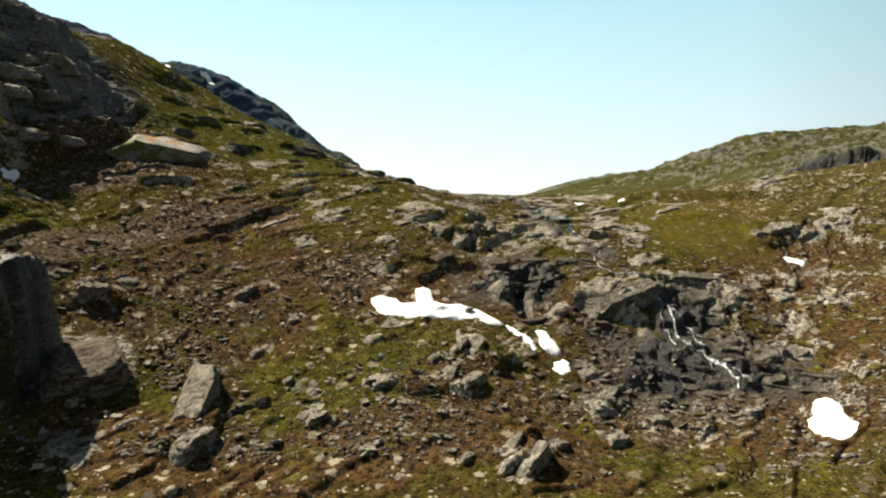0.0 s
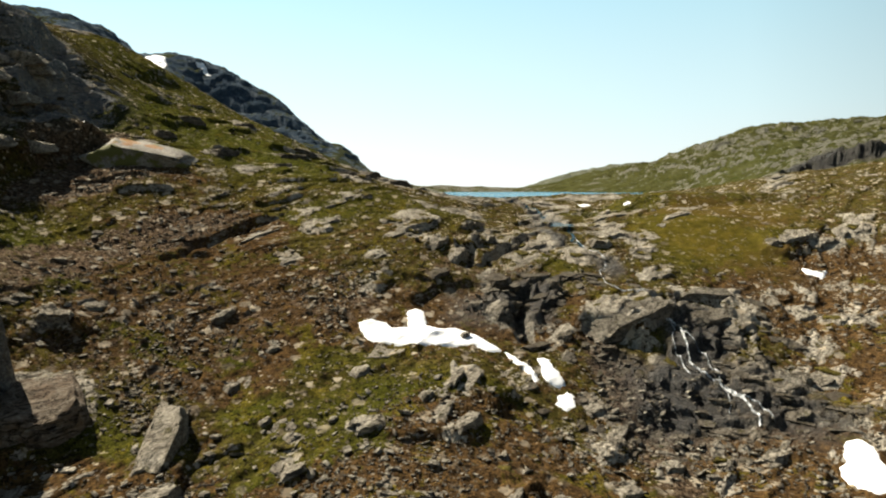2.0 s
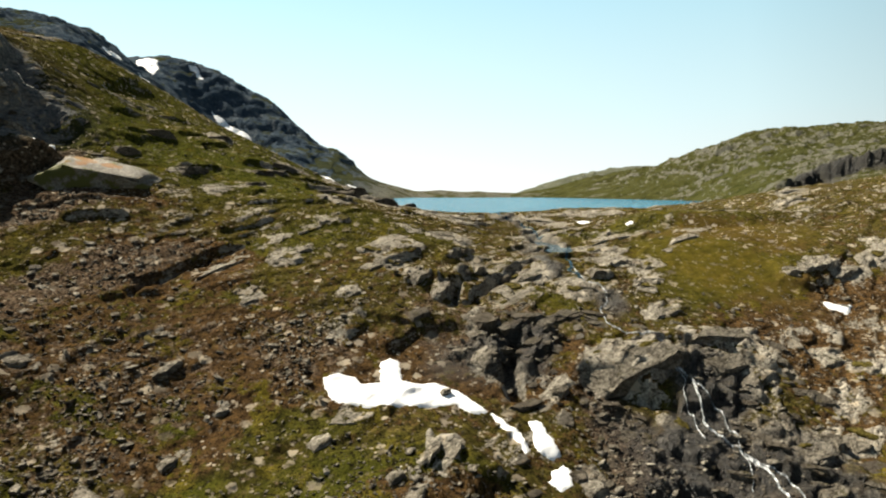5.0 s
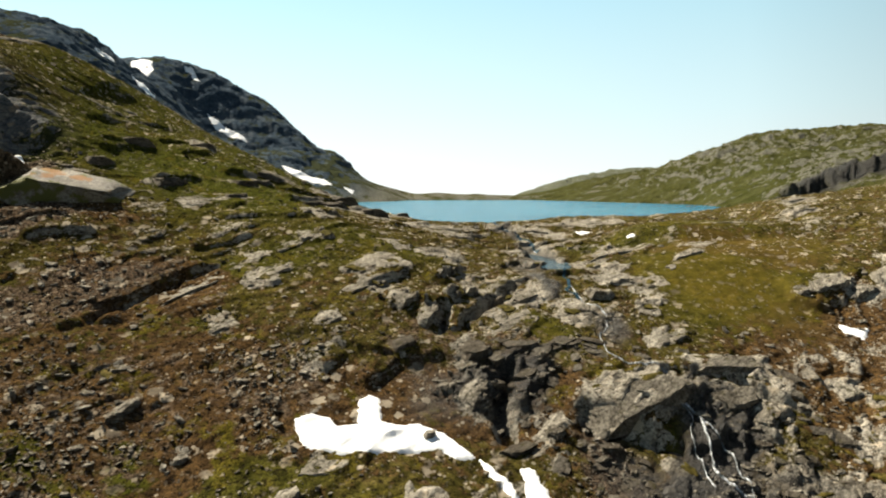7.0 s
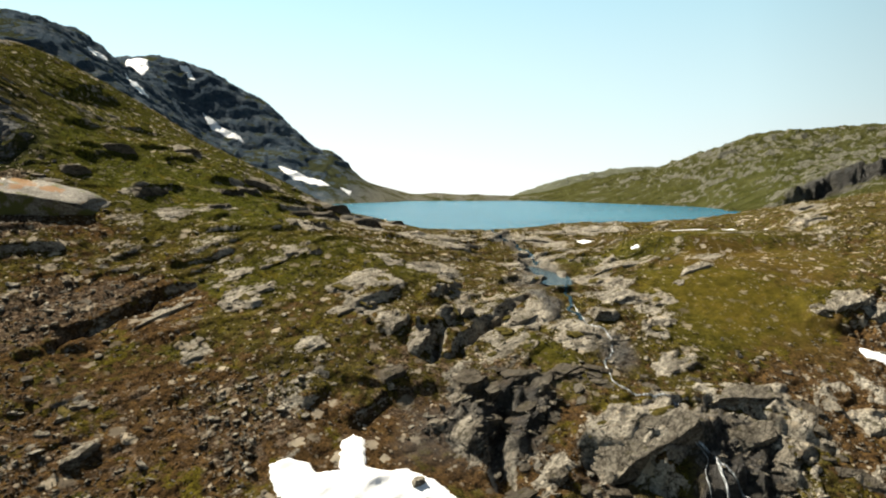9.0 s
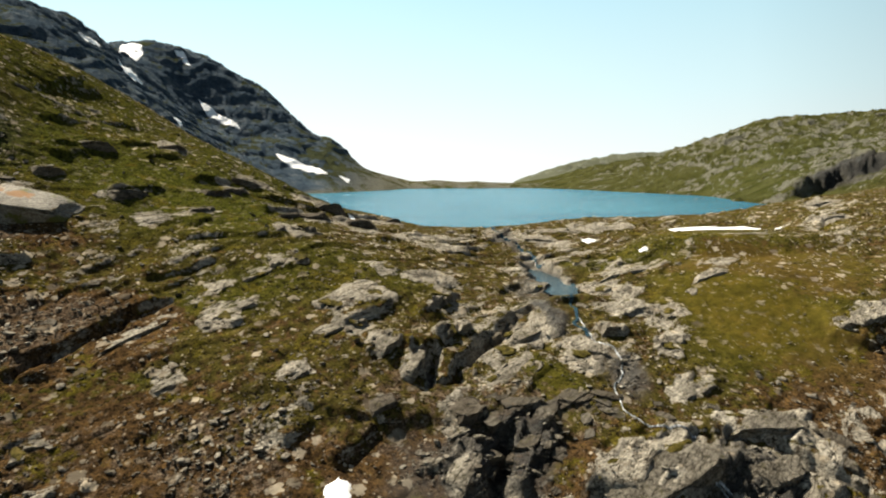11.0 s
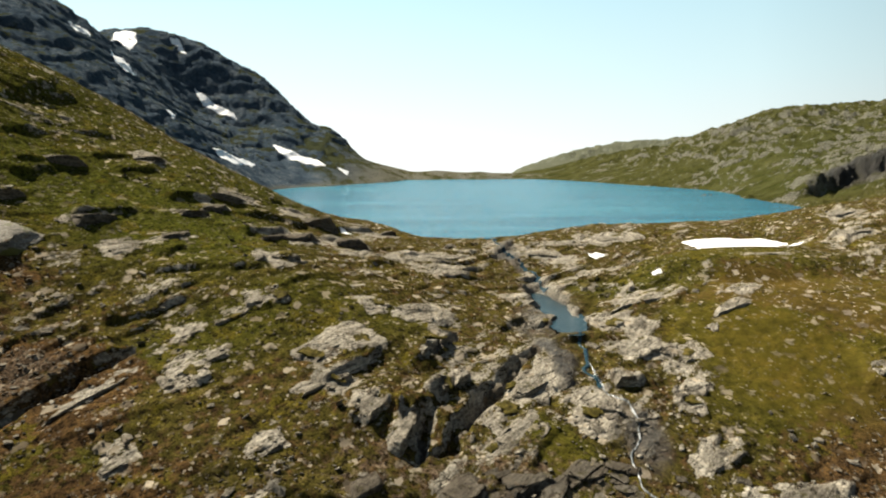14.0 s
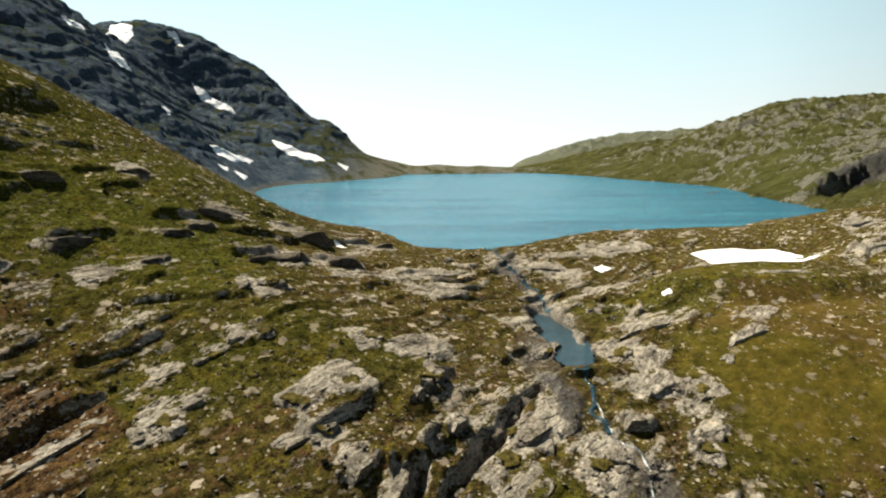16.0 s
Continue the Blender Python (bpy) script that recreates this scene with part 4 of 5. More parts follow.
# ---------------------------------------------------------------- ground, lake
gy_s, gx_s = np.gradient(GZ)
dx = np.gradient(GX, axis=1)
dy = np.gradient(ROW_Y)[:, None]
steep = np.hypot(gx_s / dx, gy_s / dy)
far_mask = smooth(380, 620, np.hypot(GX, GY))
near_rock = -0.05 + 0.24 * COVER["crop"] - 0.25 * COVER["sward"] + 0.20 * fbm(GX, GY, 11, 3, 71) + 0.25 * COVER["slabs"] + 0.24 * COVER["wet_shade"] - 0.2 * COVER["lush"] - 0.3 * COVER["scree"] + 0.30 * smooth(0.95, 1.8, steep) - 0.1 * COVER["shrub"] - 0.17 * smooth(114, 98, GY) + 0.17 * np.clip(COVER["ledge"], -1, 1.6)
far_rock = 0.03 * smooth(60, 160, GX) + 0.3 * fbm(GX, GY, 17, 4, 75, 0.6) + 0.5 * smooth(0.5, 1.0, steep) - 0.13 + 0.3 * smooth(-120, -200, GX) + 0.45 * smooth(45, 8, GB) * smooth(560, 640, GY) * smooth(170, 90, GX)
rock_value = 0.33 + near_rock * (1 - far_mask) + far_rock * far_mask
ground_me = shade_smooth(grid_mesh("ground", GX, GY, GZ))
# the left mountain and the dark cliffs take painted haze and shade
for key, val in (("rock", rock_value), ("far", far_mask), ("far_haze", smooth(1150, 1500, GY)), ("heath", COVER["heath"]), ("scree", COVER["scree"]), ("lush", COVER["lush"]), ("wet_shade", COVER["wet_shade"]), ("sward", COVER["sward"]), ("shade_haze", np.maximum(far_mask * smooth(-60, -150, GX) * smooth(-2, 5, GB), COVER["dark"])), ("shrub", np.maximum(COVER["shrub"], 0.4 * far_mask))):
    add_values(ground_me, key, val)
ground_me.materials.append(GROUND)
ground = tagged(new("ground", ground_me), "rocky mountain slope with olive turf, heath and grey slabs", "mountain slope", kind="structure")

# the land beyond and behind, one coarse sheet that meets the fine one's edge from below
ox = np.concatenate([np.linspace(-4800, -1400, 18), np.linspace(-1300, 1300, 53), np.linspace(1400, 4800, 18)])
oy = np.sort(np.concatenate([np.linspace(-4800, -300, 16), np.linspace(-200, 2400, 53), np.linspace(2550, 4900, 15), [25, 66, 76, 86]]))
OX, OY = np.meshgrid(ox, oy)
OZ = base_height(OX, OY) + 5 * fbm(OX, OY, 200, 3, 81) * smooth(60, -200, OY)
OZ -= 0.14 * np.maximum(0, np.abs(OX) - 1100) + 0.25 * np.maximum(0, OY - 2350) + 0.05 * np.maximum(0, -150 - OY)
inside = (OY > 130) & (OY < 2250) & (np.abs(OX) < U_MAX * (OY + Y0) - 60)
OZ = np.where(inside, OZ - 45, OZ - np.where((OY < 80) & (OY > -150), 0.4, np.where(OY < 130, 6, 4)))
outer_me = shade_smooth(grid_mesh("backdrop", OX, OY, OZ))
for key, val in (("rock", 0.4 + 0.2 * fbm(OX, OY, 90, 3, 83)), ("far", smooth(380, 620, np.hypot(OX, OY)))):
    add_values(outer_me, key, val)
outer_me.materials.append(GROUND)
tagged(new("backdrop", outer_me), "distant mountain land around the lake valley", "mountain land", kind="structure")

lx, ly = np.meshgrid(np.linspace(-260, 340, 201), np.linspace(318, 1080, 255))
shore = np.interp(lx, [-160, -109, -81, -56, -27, -11, 0, 30, 52, 65, 97, 121, 168, 198, 252, 300], [545, 535, 452, 412, 380, 352, 326, 322, 344, 350, 378, 370, 390, 415, 478, 518])
lake_me = shade_smooth(grid_mesh("water", lx, ly, lx * 0, (ly > shore)[:-1, :-1]))
lake_me.materials.append(LAKE)
tagged(new("water", lake_me), "calm turquoise mountain lake between rocky shores", "lake", kind="structure")


# ---------------------------------------------------------------- rocks
def ball(sub):
    bm = bmesh.new()
    bmesh.ops.create_icosphere(bm, subdivisions=sub, radius=1.0)
    v = np.array([p.co[:] for p in bm.verts])
    f = np.array([[p.index for p in q.verts] for q in bm.faces])
    bm.free()
    return v, f


BALLS = {s: ball(s) for s in (1, 2, 3, 4)}


def rock_shape(seed, sub, flat=False, cuts=6):
    """A broken block: a ball cut by bedding planes and random joints, then worn. Spans 1 x 1 in plan, from -1 to 1 in height."""
    rng = np.random.RandomState(seed)
    v, f = BALLS[sub]
    v = v * 1.7
    planes = []
    turn = rng.uniform(0, 0.5)
    for a in (0, 90, 180, 270):
        planes.append((np.array([math.cos(turn + radians(a)), math.sin(turn + radians(a)), rng.uniform(-0.3, 0.35)]), rng.uniform(0.6, 0.9)))
    planes.append((np.array([rng.uniform(-0.22, 0.22), rng.uniform(-0.22, 0.22), 1.0]), rng.uniform(0.4, 0.5) if flat else rng.uniform(0.55, 0.8)))
    for _ in range(cuts):
        n = rng.normal(size=3)
        n[2] = abs(n[2]) * (0.5 if flat else 0.9)
        planes.append((n, rng.uniform(0.76, 1.12)))
    for n, d in planes:
        n = n / np.linalg.norm(n)
        v = v - np.maximum(v @ n - d, 0)[:, None] * n
    if sub > 2:
        for size, amp in ((0.5, 0.05), (0.2, 0.03), (0.09, 0.025)):
            k = amp * vnoise(v[:, 0] + 3 * v[:, 2], v[:, 1] - 2 * v[:, 2], size, seed % 50)
            v = v * (1 + k[:, None])
        bed = v[:, 2] * 5 + 0.8 * v[:, 0] + vnoise(v[:, 0], v[:, 1], 0.6, seed % 40)
        v[:, :2] *= (1 + 0.07 * (np.floor(bed) % 2) - 0.05 * (bed - np.floor(bed)))[:, None]
    lo, hi = v.min(0), v.max(0)
    v = (v - (lo + hi) / 2) / (hi - lo) * (1, 1, 2)
    return v, f


def slab_shape(seed, sub):
    """A slab of tilted bedrock: its top dips back into the slope, its broken front edge (-y) stands free."""
    rng = np.random.RandomState(seed)
    v, f = BALLS[sub]
    v = v * 1.9
    planes = [((rng.uniform(-0.15, 0.15), rng.uniform(0.12, 0.3), 1.0), 0.42), ((rng.uniform(-0.45, 0.45), rng.uniform(-0.1, 0.2), 1.0), 0.5),
              ((rng.uniform(-0.35, 0.1), -1.0, rng.uniform(0.0, 0.3)), 0.66), ((rng.uniform(0.1, 0.7), -1.0, rng.uniform(0.0, 0.3)), 0.72),
              ((rng.uniform(-0.3, 0.3), 1.0, 0.7), 0.78), ((1.0, rng.uniform(-0.5, 0.4), 0.4), 0.85), ((-1.0, rng.uniform(-0.3, 0.6), 0.4), 0.85)]
    for a in rng.uniform(0, 6.28, 4):
        planes.append(((math.cos(a), math.sin(a), 0.3), rng.uniform(0.88, 1.05)))
    for n, d in planes:
        n = np.array(n) / np.linalg.norm(n)
        v = v - np.maximum(v @ n - d, 0)[:, None] * n
    # steps between beds on the top, and cracks across it
    step = vnoise(v[:, 0] * 0.6 + 0.2 * v[:, 1], v[:, 1], 0.55, seed % 47)
    v[:, 2] -= 0.16 * smooth(0.0, 0.12, step) * (v[:, 2] > 0.1)
    for _ in range(3):
        a, o = rng.uniform(0, 3.14), rng.uniform(-0.5, 0.5)
        off = math.cos(a) * v[:, 0] + math.sin(a) * v[:, 1] - o + 0.1 * vnoise(v[:, 0], v[:, 1], 0.3, seed % 31)
        v[:, 2] -= 0.14 * np.exp(-(off / 0.045) ** 2) * (v[:, 2] > 0)
    for size, amp in ((0.6, 0.07), (0.25, 0.05), (0.1, 0.03)):
        v[:, :2] *= (1 + amp * vnoise(v[:, 0] + 3 * v[:, 2], v[:, 1] - 2 * v[:, 2], size, seed % 50))[:, None]
        v[:, 2] += 0.6 * amp * vnoise(v[:, 0] + 5, v[:, 1], size, seed % 43)
    lo, hi = v.min(0), v.max(0)
    return (v - (lo + hi) / 2) / (hi - lo) * (1, 1, 2), f


def rock_mesh(name, seed, sub, flat, mat):
    v, f = slab_shape(seed, sub) if sub == 4 else rock_shape(seed, sub, flat)
    me = raw_mesh(name, v, f)
    me.materials.append(mat)
    return me


def make_slab_rock():
    """Pale slab with orange lichen and cushions of moss."""
    m = Nodes("lichen_slab")
    col, fine = rock_colour(m, 1.0)
    col = m.mix(m.range(m.noise(0.14, 5, 0.65), 0.5, 0.57), col, (0.085, 0.085, 0.02))
    col = m.mix(m.math("MULTIPLY", m.range(m.noise(0.09, 4, 0.6), 0.47, 0.40), 0.85), col, (0.23, 0.10, 0.018))
    m.bump(m.math("ADD", fine, m.noise(4, 4, 0.7)), 0.15, 0.8)
    return m.set(Base_Color=col, Roughness=0.88, Specular_IOR_Level=0.3)


LICHEN = make_slab_rock()
BLOCKS = [rock_mesh("boulder", 100 + k, 4, False, BOULDER) for k in range(7)]
DARK_BLOCKS = [rock_mesh("boulder", 150 + k, 4, False, SCREE_ROCK) for k in range(7)]
FLATS = [rock_mesh("flat_rock", 200 + k, 4, True, BOULDER) for k in range(7)]
DARK_FLATS = [rock_mesh("flat_rock", 250 + k, 4, True, FALLS_ROCK) for k in range(7)]


def slope_at(x, y, step=6.0):
    gx = (on_ground(x + step, y, GB) - on_ground(x - step, y, GB)) / (2 * step)
    gy = (on_ground(x, y + step, GB) - on_ground(x, y - step, GB)) / (2 * step)
    return float(gx), float(gy)


def set_rock(me, name, x, y, length, depth, height, turn, follow, label, group, tip=0.0, sink=0.5):
    """A rock bedded in the slope; follow: how far it leans with the ground."""
    gx, gy = slope_at(x, y)
    n = Vector((-gx * follow, -gy * follow, 1)).normalized()
    lean = Vector((0, 0, 1)).rotation_difference(n).to_matrix().to_4x4()
    ob = new(name, me)
    z = float(on_ground(x, y))
    ob.matrix_world = Matrix.Translation((x, y, z - sink * height)) @ lean @ pose(0, 0, 0, tip, 0, turn) @ Matrix.Diagonal((length * 1.12, depth * 1.12, height * 0.8, 1))
    return tagged(ob, label, "boulder" if name == "boulder" else "flat rock", group)


def make_moss():
    m = Nodes("moss_turf")
    col = m.ramp(m.noise(0.8, 5, 0.7), [(0.36, (0.022, 0.017, 0.006)), (0.5, (0.066, 0.055, 0.012)), (0.64, (0.13, 0.098, 0.028))])
    m.bump(m.noise(2.2, 5, 0.7), 0.4, 0.9)
    return m.set(Base_Color=col, Roughness=0.95, Specular_IOR_Level=0.05)


def cushion_mesh(seed, mat):
    """A low uneven cushion of turf."""
    v, f = BALLS[3]
    v = v * (0.5, 0.5, 1.0)
    k = 1 + 0.6 * vnoise(v[:, 0] + 0.2 * v[:, 2], v[:, 1], 0.3, seed) + 0.3 * vnoise(v[:, 0], v[:, 1], 0.12, seed + 1)
    me = shade_smooth(raw_mesh("turf_cap", v * k[:, None], f))
    me.materials.append(mat)
    return me


MOSS = make_moss()
CUSHIONS = [cushion_mesh(60 + k, MOSS) for k in range(4)]


def set_outcrop(k, x, y, length, depth, height, turn, label, group, dark=False):
    """A bedded slab broken by joints into two or three blocks."""
    rng = np.random.RandomState(700 + k + int(10 * abs(x)))
    gx, gy = slope_at(x, y)
    n = Vector((-gx * 0.9, -gy * 0.9, 1)).normalized()
    lean = Vector((0, 0, 1)).rotation_difference(n).to_matrix().to_4x4()
    top = new("rock_outcrop")
    top.matrix_world = Matrix.Translation((x, y, float(on_ground(x, y)) - 0.6 * height)) @ lean @ pose(0, 0, 0, 0, 0, turn)
    tagged(top, label, "rock outcrop", group)
    shares = rng.uniform(0.7, 1.4, 3 if length > 11 else 2)
    shares = shares / shares.sum() * length * 1.08
    at = -shares.sum() / 2
    for j, s in enumerate(shares):
        ob = new("rock_slab", (DARK_FLATS if dark else FLATS)[(k + 3 * j) % 7])
        ob.parent = top
        ob.matrix_basis = (Matrix.Translation((at + s / 2, rng.uniform(-0.1, 0.1) * depth, rng.uniform(-0.2, 0.08) * height))
                           @ pose(0, 0, 0, rng.uniform(-5, 5), rng.uniform(-4, 4), rng.uniform(-9, 9))
                           @ Matrix.Diagonal((s * 1.04, depth * rng.uniform(0.85, 1.15), height * rng.uniform(0.75, 0.95), 1)))
        at += s
    cap = new("turf_cap", CUSHIONS[k % 4])
    cap.parent = top
    cap["label"] = "olive mossy turf"
    cap.matrix_basis = (Matrix.Translation((rng.uniform(-0.3, 0.3) * length, rng.uniform(-0.25, 0.25) * depth, 0.66 * height))
                        @ pose(0, 0, 0, 0, 0, rng.uniform(0, 180)) @ Matrix.Diagonal((0.34 * length, 0.42 * depth, 0.13 * height, 1)))
    return top


def rock_set(rows, label, slab_label, group, lean=0.8, dark=False):
    for k, (x, y, length, depth, height, turn) in enumerate(rows):
        flat = height < 0.3 * length
        if flat and 7.5 < length < 13:
            set_outcrop(k, x, y, length, depth, height, turn, slab_label, group, dark)
            continue
        me = (DARK_FLATS if flat and dark else FLATS if flat else DARK_BLOCKS if dark else BLOCKS)[(k * 3 + len(rows)) % 7]
        ob = set_rock(me, "flat_rock" if flat else "boulder", x, y, length, depth, height, turn, 1.0 if flat else lean,
                      slab_label if flat else label, group, sink=0.55 if flat else 0.5)
        if length >= 13:
            # turf in the hollows of a great slab
            for j, (u, v) in enumerate(((0.12, 0.1), (-0.26, 0.24))):
                cap = new("turf_cap", CUSHIONS[(k + j) % 4])
                cap.parent = ob
                cap["label"] = "olive mossy turf"
                cap.matrix_basis = Matrix.Translation((u, v, 0.52 - 0.9 * v)) @ Matrix.Diagonal((0.26 - 0.06 * j, 0.22, 0.22, 1))


rock_set(LOWER_SLOPE_ROCKS, "grey angular boulder lying on the brown heath slope", "low grey slab bedded in the brown slope", "boulders on the lower slope")
rock_set(KNOLL_ROCKS, "pale blocky rock standing out of the mossy knoll", "thin pale slab in the rust brown turf", "rocks on the knoll")
rock_set(UPPER_SLABS, "grey boulder with a shaded face on the turf", "pale bare slab in the olive turf", "slabs on the grassy slope")
rock_set(RIDGE_SLABS, "weathered grey block beside the rocky cleft", "broad pale slab between clefts and turf", "slabs along the cleft")
rock_set(FALLS_BLOCKS, "broken grey block beside the waterfall", "large tilted slab at the head of the waterfall", "blocks at the waterfall", dark=True)
rock_set(POOL_SLABS, "rounded grey rock beside the stream pool", "flat glacier-smoothed slab beside the stream", "slabs round the pool", 0.6)
rock_set(RIGHT_SLOPE_ROCKS, "cracked grey outcrop on the rusty slope", "pale slab in the rusty heath", "outcrops on the rusty slope")
rock_set([(x, y, 1.2 * a, b, 1.05 * h, t + 38) for x, y, a, b, h, t in SHORE_CRAGS], "dark mossy crag on the green ridge", "dark slab on the green ridge", "crags on the green ridge", 0.35, True)

set_rock(BLOCKS[2], "boulder", 6.6, 144.2, 2.6, 2.0, 1.8, 30, 0.6, "dark rock melting out of the snow patch", "great slabs", 0, 0.1)
set_rock(FLATS[1], "flat_rock", -47.0, 182.5, 25.0, 5.0, 2.6, 58, 1.0, "long pale rib of rock below a dark crack", "great slabs", 0, 0.5)
BIG = rock_mesh("flat_rock", 311, 4, True, LICHEN)
set_rock(BIG, "flat_rock", -91.5, 215.0, 34.0, 20.0, 6.0, 24, 0.85, "huge pale slab with orange lichen and moss", "great slabs", 0, 0.3)
set_rock(rock_mesh("flat_rock", 312, 4, True, make_brown_slab()), "flat_rock", -64.5, 114.5, 17.0, 24.0, 9.0, 26, 0.85, "big brown-grey slab overhanging a dark hollow", "great slabs", -4, 0.35)
set_rock(BLOCKS[3], "boulder", -42.6, 109.0, 23.0, 7.0, 6.5, 98, 0.9, "long pale rock rib rising up the slope", "great slabs", 0, 0.25)
set_rock(BLOCKS[5], "boulder", -38.3, 95.0, 9.7, 5.0, 4.4, 76, 0.7, "cracked block at the foot of the pale rib", "great slabs", 0, 0.35)

# blocks wedged in the dark cleft
for k, (x, y, size) in enumerate(((13.0, 176.5, 2.6), (15.6, 181.4, 2.2), (17.4, 185.6, 3.0), (19.6, 190.4, 2.4), (22.4, 196.2, 2.8), (25.8, 201.6, 2.2), (28.6, 206.0, 2.6), (8.6, 178.0, 2.0))):
    set_rock(DARK_BLOCKS[k % 7], "boulder", x, y, 1.5 * size, size, 0.8 * size, 40 + 17 * k, 0.5, "grey block wedged in the dark cleft", "blocks in the cleft", 0, 0.2)

# rocks off the headland
for x, y, size in ((226, 601, 9), (234, 606, 6)):
    ob = new("boulder", DARK_BLOCKS[int(size) % 7])
    ob.matrix_world = Matrix.Translation((x, y, -2.4)) @ pose(0, 0, 0, 0, 0, 8 * size) @ Matrix.Diagonal((size, 0.6 * size, 3.8, 1))
    tagged(ob, "low rock standing in the lake off the headland", "boulder", "rocks in the lake")

# shelves of bare rock that jut from the dark cliff
CLIFF_SHELVES = [(-141, 218, 16, 9, 3.4, -8), (-132.2, 221.4, 13, 8, 3.0, 4), (-136, 206, 17, 9, 3.6, -14), (-130, 223.5, 10, 8, 2.6, 10), (-130.5, 196, 15, 9, 3.4, -18),
                 (-124, 200.5, 11, 8, 3.0, -4), (-121.5, 185.5, 14, 8, 3.2, -10), (-121, 219, 9, 8, 3.0, 6), (-126.5, 209, 12, 8, 3.0, -12), (-114, 196, 10, 7, 2.6, -6)]
for k, (x, y, length, depth, height, turn) in enumerate(CLIFF_SHELVES):
    set_rock(FLATS[(2 * k + 1) % 7], "flat_rock", x, y, length, depth, height, turn, 0.12, "grey rock shelf jutting from the dark cliff", "shelves of the cliff", 4)

# ---------------------------------------------------------------- snow
def polygon_depth(px, py, poly):
    """Distance inside (+) or outside (-) a closed outline."""
    best = np.full(px.shape, 1e9)
    within = np.zeros(px.shape, bool)
    for (ax, ay), (bx, by) in zip(poly, poly[1:] + poly[:1]):
        ex, ey = bx - ax, by - ay
        t = np.clip(((px - ax) * ex + (py - ay) * ey) / (ex * ex + ey * ey + 1e-9), 0, 1)
        best = np.minimum(best, np.hypot(px - ax - t * ex, py - ay - t * ey))
        if ay != by:
            within ^= ((ay > py) != (by > py)) & (px < ex * (py - ay) / ey + ax)
    return np.where(within, best, -best)


def largest(cells):
    """The largest piece of a mask whose cells hang together by their sides."""
    left, best = set(zip(*(i.tolist() for i in np.nonzero(cells)))), set()
    while left:
        todo, piece = [left.pop()], set()
        while todo:
            i, j = todo.pop()
            piece.add((i, j))
            for q in ((i + 1, j), (i - 1, j), (i, j + 1), (i, j - 1)):
                if q in left:
                    left.remove(q)
                    todo.append(q)
        best = max(best, piece, key=len)
    out = np.zeros_like(cells)
    for q in best:
        out[q] = True
    return out


def snow(outline, cell, thick, wobble, label):
    xs, ys = [p[0] for p in outline], [p[1] for p in outline]
    gx, gy = np.meshgrid(np.arange(min(xs) - 3 * cell, max(xs) + 3 * cell, cell), np.arange(min(ys) - 3 * cell, max(ys) + 3 * cell, cell))
    d = polygon_depth(gx, gy, outline) + wobble * fbm(gx, gy, 6 * cell, 3, 21)
    shape = fbm(gx, gy, 9 * cell, 2, 24)
    low = sum(on_ground(gx + a * 2 * cell, gy + b * 2 * cell) for a in (-1, 0, 1) for b in (-1, 0, 1)) / 9
    z = np.maximum(low + 0.2 * thick, on_ground(gx, gy)) + thick * np.sqrt(np.clip(d / (2 * thick), 0, 1)) + 0.12 * thick * shape
    z = np.where(d > 0, z, on_ground(gx, gy) - 0.5 * thick)
    corner = np.maximum(np.maximum(d[:-1, :-1], d[1:, :-1]), np.maximum(d[:-1, 1:], d[1:, 1:]))
    me = shade_smooth(grid_mesh("snow_patch", gx, gy, z, largest(corner > 0)))
    me.materials.append(SNOW)
    return tagged(new("snow_patch", me), label, "snow patch", "snow patches")


def snow_field(outline):
    return snow(outline, 0.35, 0.22, 0.3, "leftover white snow patch in a hollow of the slope")


def far_snow(outline):
    return snow(outline, 1.1, 0.3, 0.6, "old snow lying in a gully of the mountain")


snow_field([(-16.1, 144.4), (-14.8, 144.6), (-10.0, 145.6), (-8.9, 143.5), (-5.2, 144.3), (-5.9, 150.0), (-4.3, 152.2), (-2.4, 151.0), (-1.4, 145.2), (3.0, 145.8), (6.2, 146.4), (9.4, 144.9), (12.3, 142.6), (14.4, 140.4), (11.2, 139.8), (8.6, 141.0), (2.9, 139.4), (-2.1, 138.1), (-9.5, 137.8), (-13.3, 138.8), (-15.5, 142.5)])
snow_field([(21.5, 138.8), (23.7, 139.4), (25.3, 134.5), (25.9, 132.7), (24.6, 131.2), (22.1, 132.1), (21.6, 135.7)])
snow_field([(24.0, 128.8), (25.9, 131.0), (27.1, 130.0), (26.7, 127.0), (24.7, 125.3), (23.5, 126.7)])
snow_field([(15.0, 140.4), (17.1, 138.2), (19.2, 135.7), (20.6, 132.0), (20.0, 131.2), (18.6, 134.4), (16.2, 138.2)])
snow_field([(69.0, 114.2), (71.0, 117.0), (73.3, 117.3), (73.9, 114.3), (72.4, 109.5), (71.7, 105.8), (68.8, 102.0), (66.6, 102.2), (65.6, 104.7), (64.8, 107.3), (65.4, 109.4), (67.1, 110.2), (67.8, 111.7)])
snow_field([(105.7, 194.0), (108.0, 192.0), (112.0, 191.4), (108.4, 188.0), (105.3, 190.0)])
snow_field([(100.6, 312.1), (109.2, 319.4), (119.5, 319.3), (131.6, 314.7), (134.0, 308.0), (135.8, 294.4), (129.8, 290.3), (118.7, 296.8), (105.4, 292.0), (101.0, 293.6), (100.9, 303.6)])
snow_field([(63.4, 301.3), (67.6, 305.3), (69.7, 300.6), (65.9, 297.5)])
snow_field([(72.4, 258.4), (75.0, 259.0), (74.6, 257.2), (72.2, 256.8)])
snow_field([(-24.4, 300.0), (-22.4, 302.4), (-19.2, 299.4), (-20.8, 296.4)])
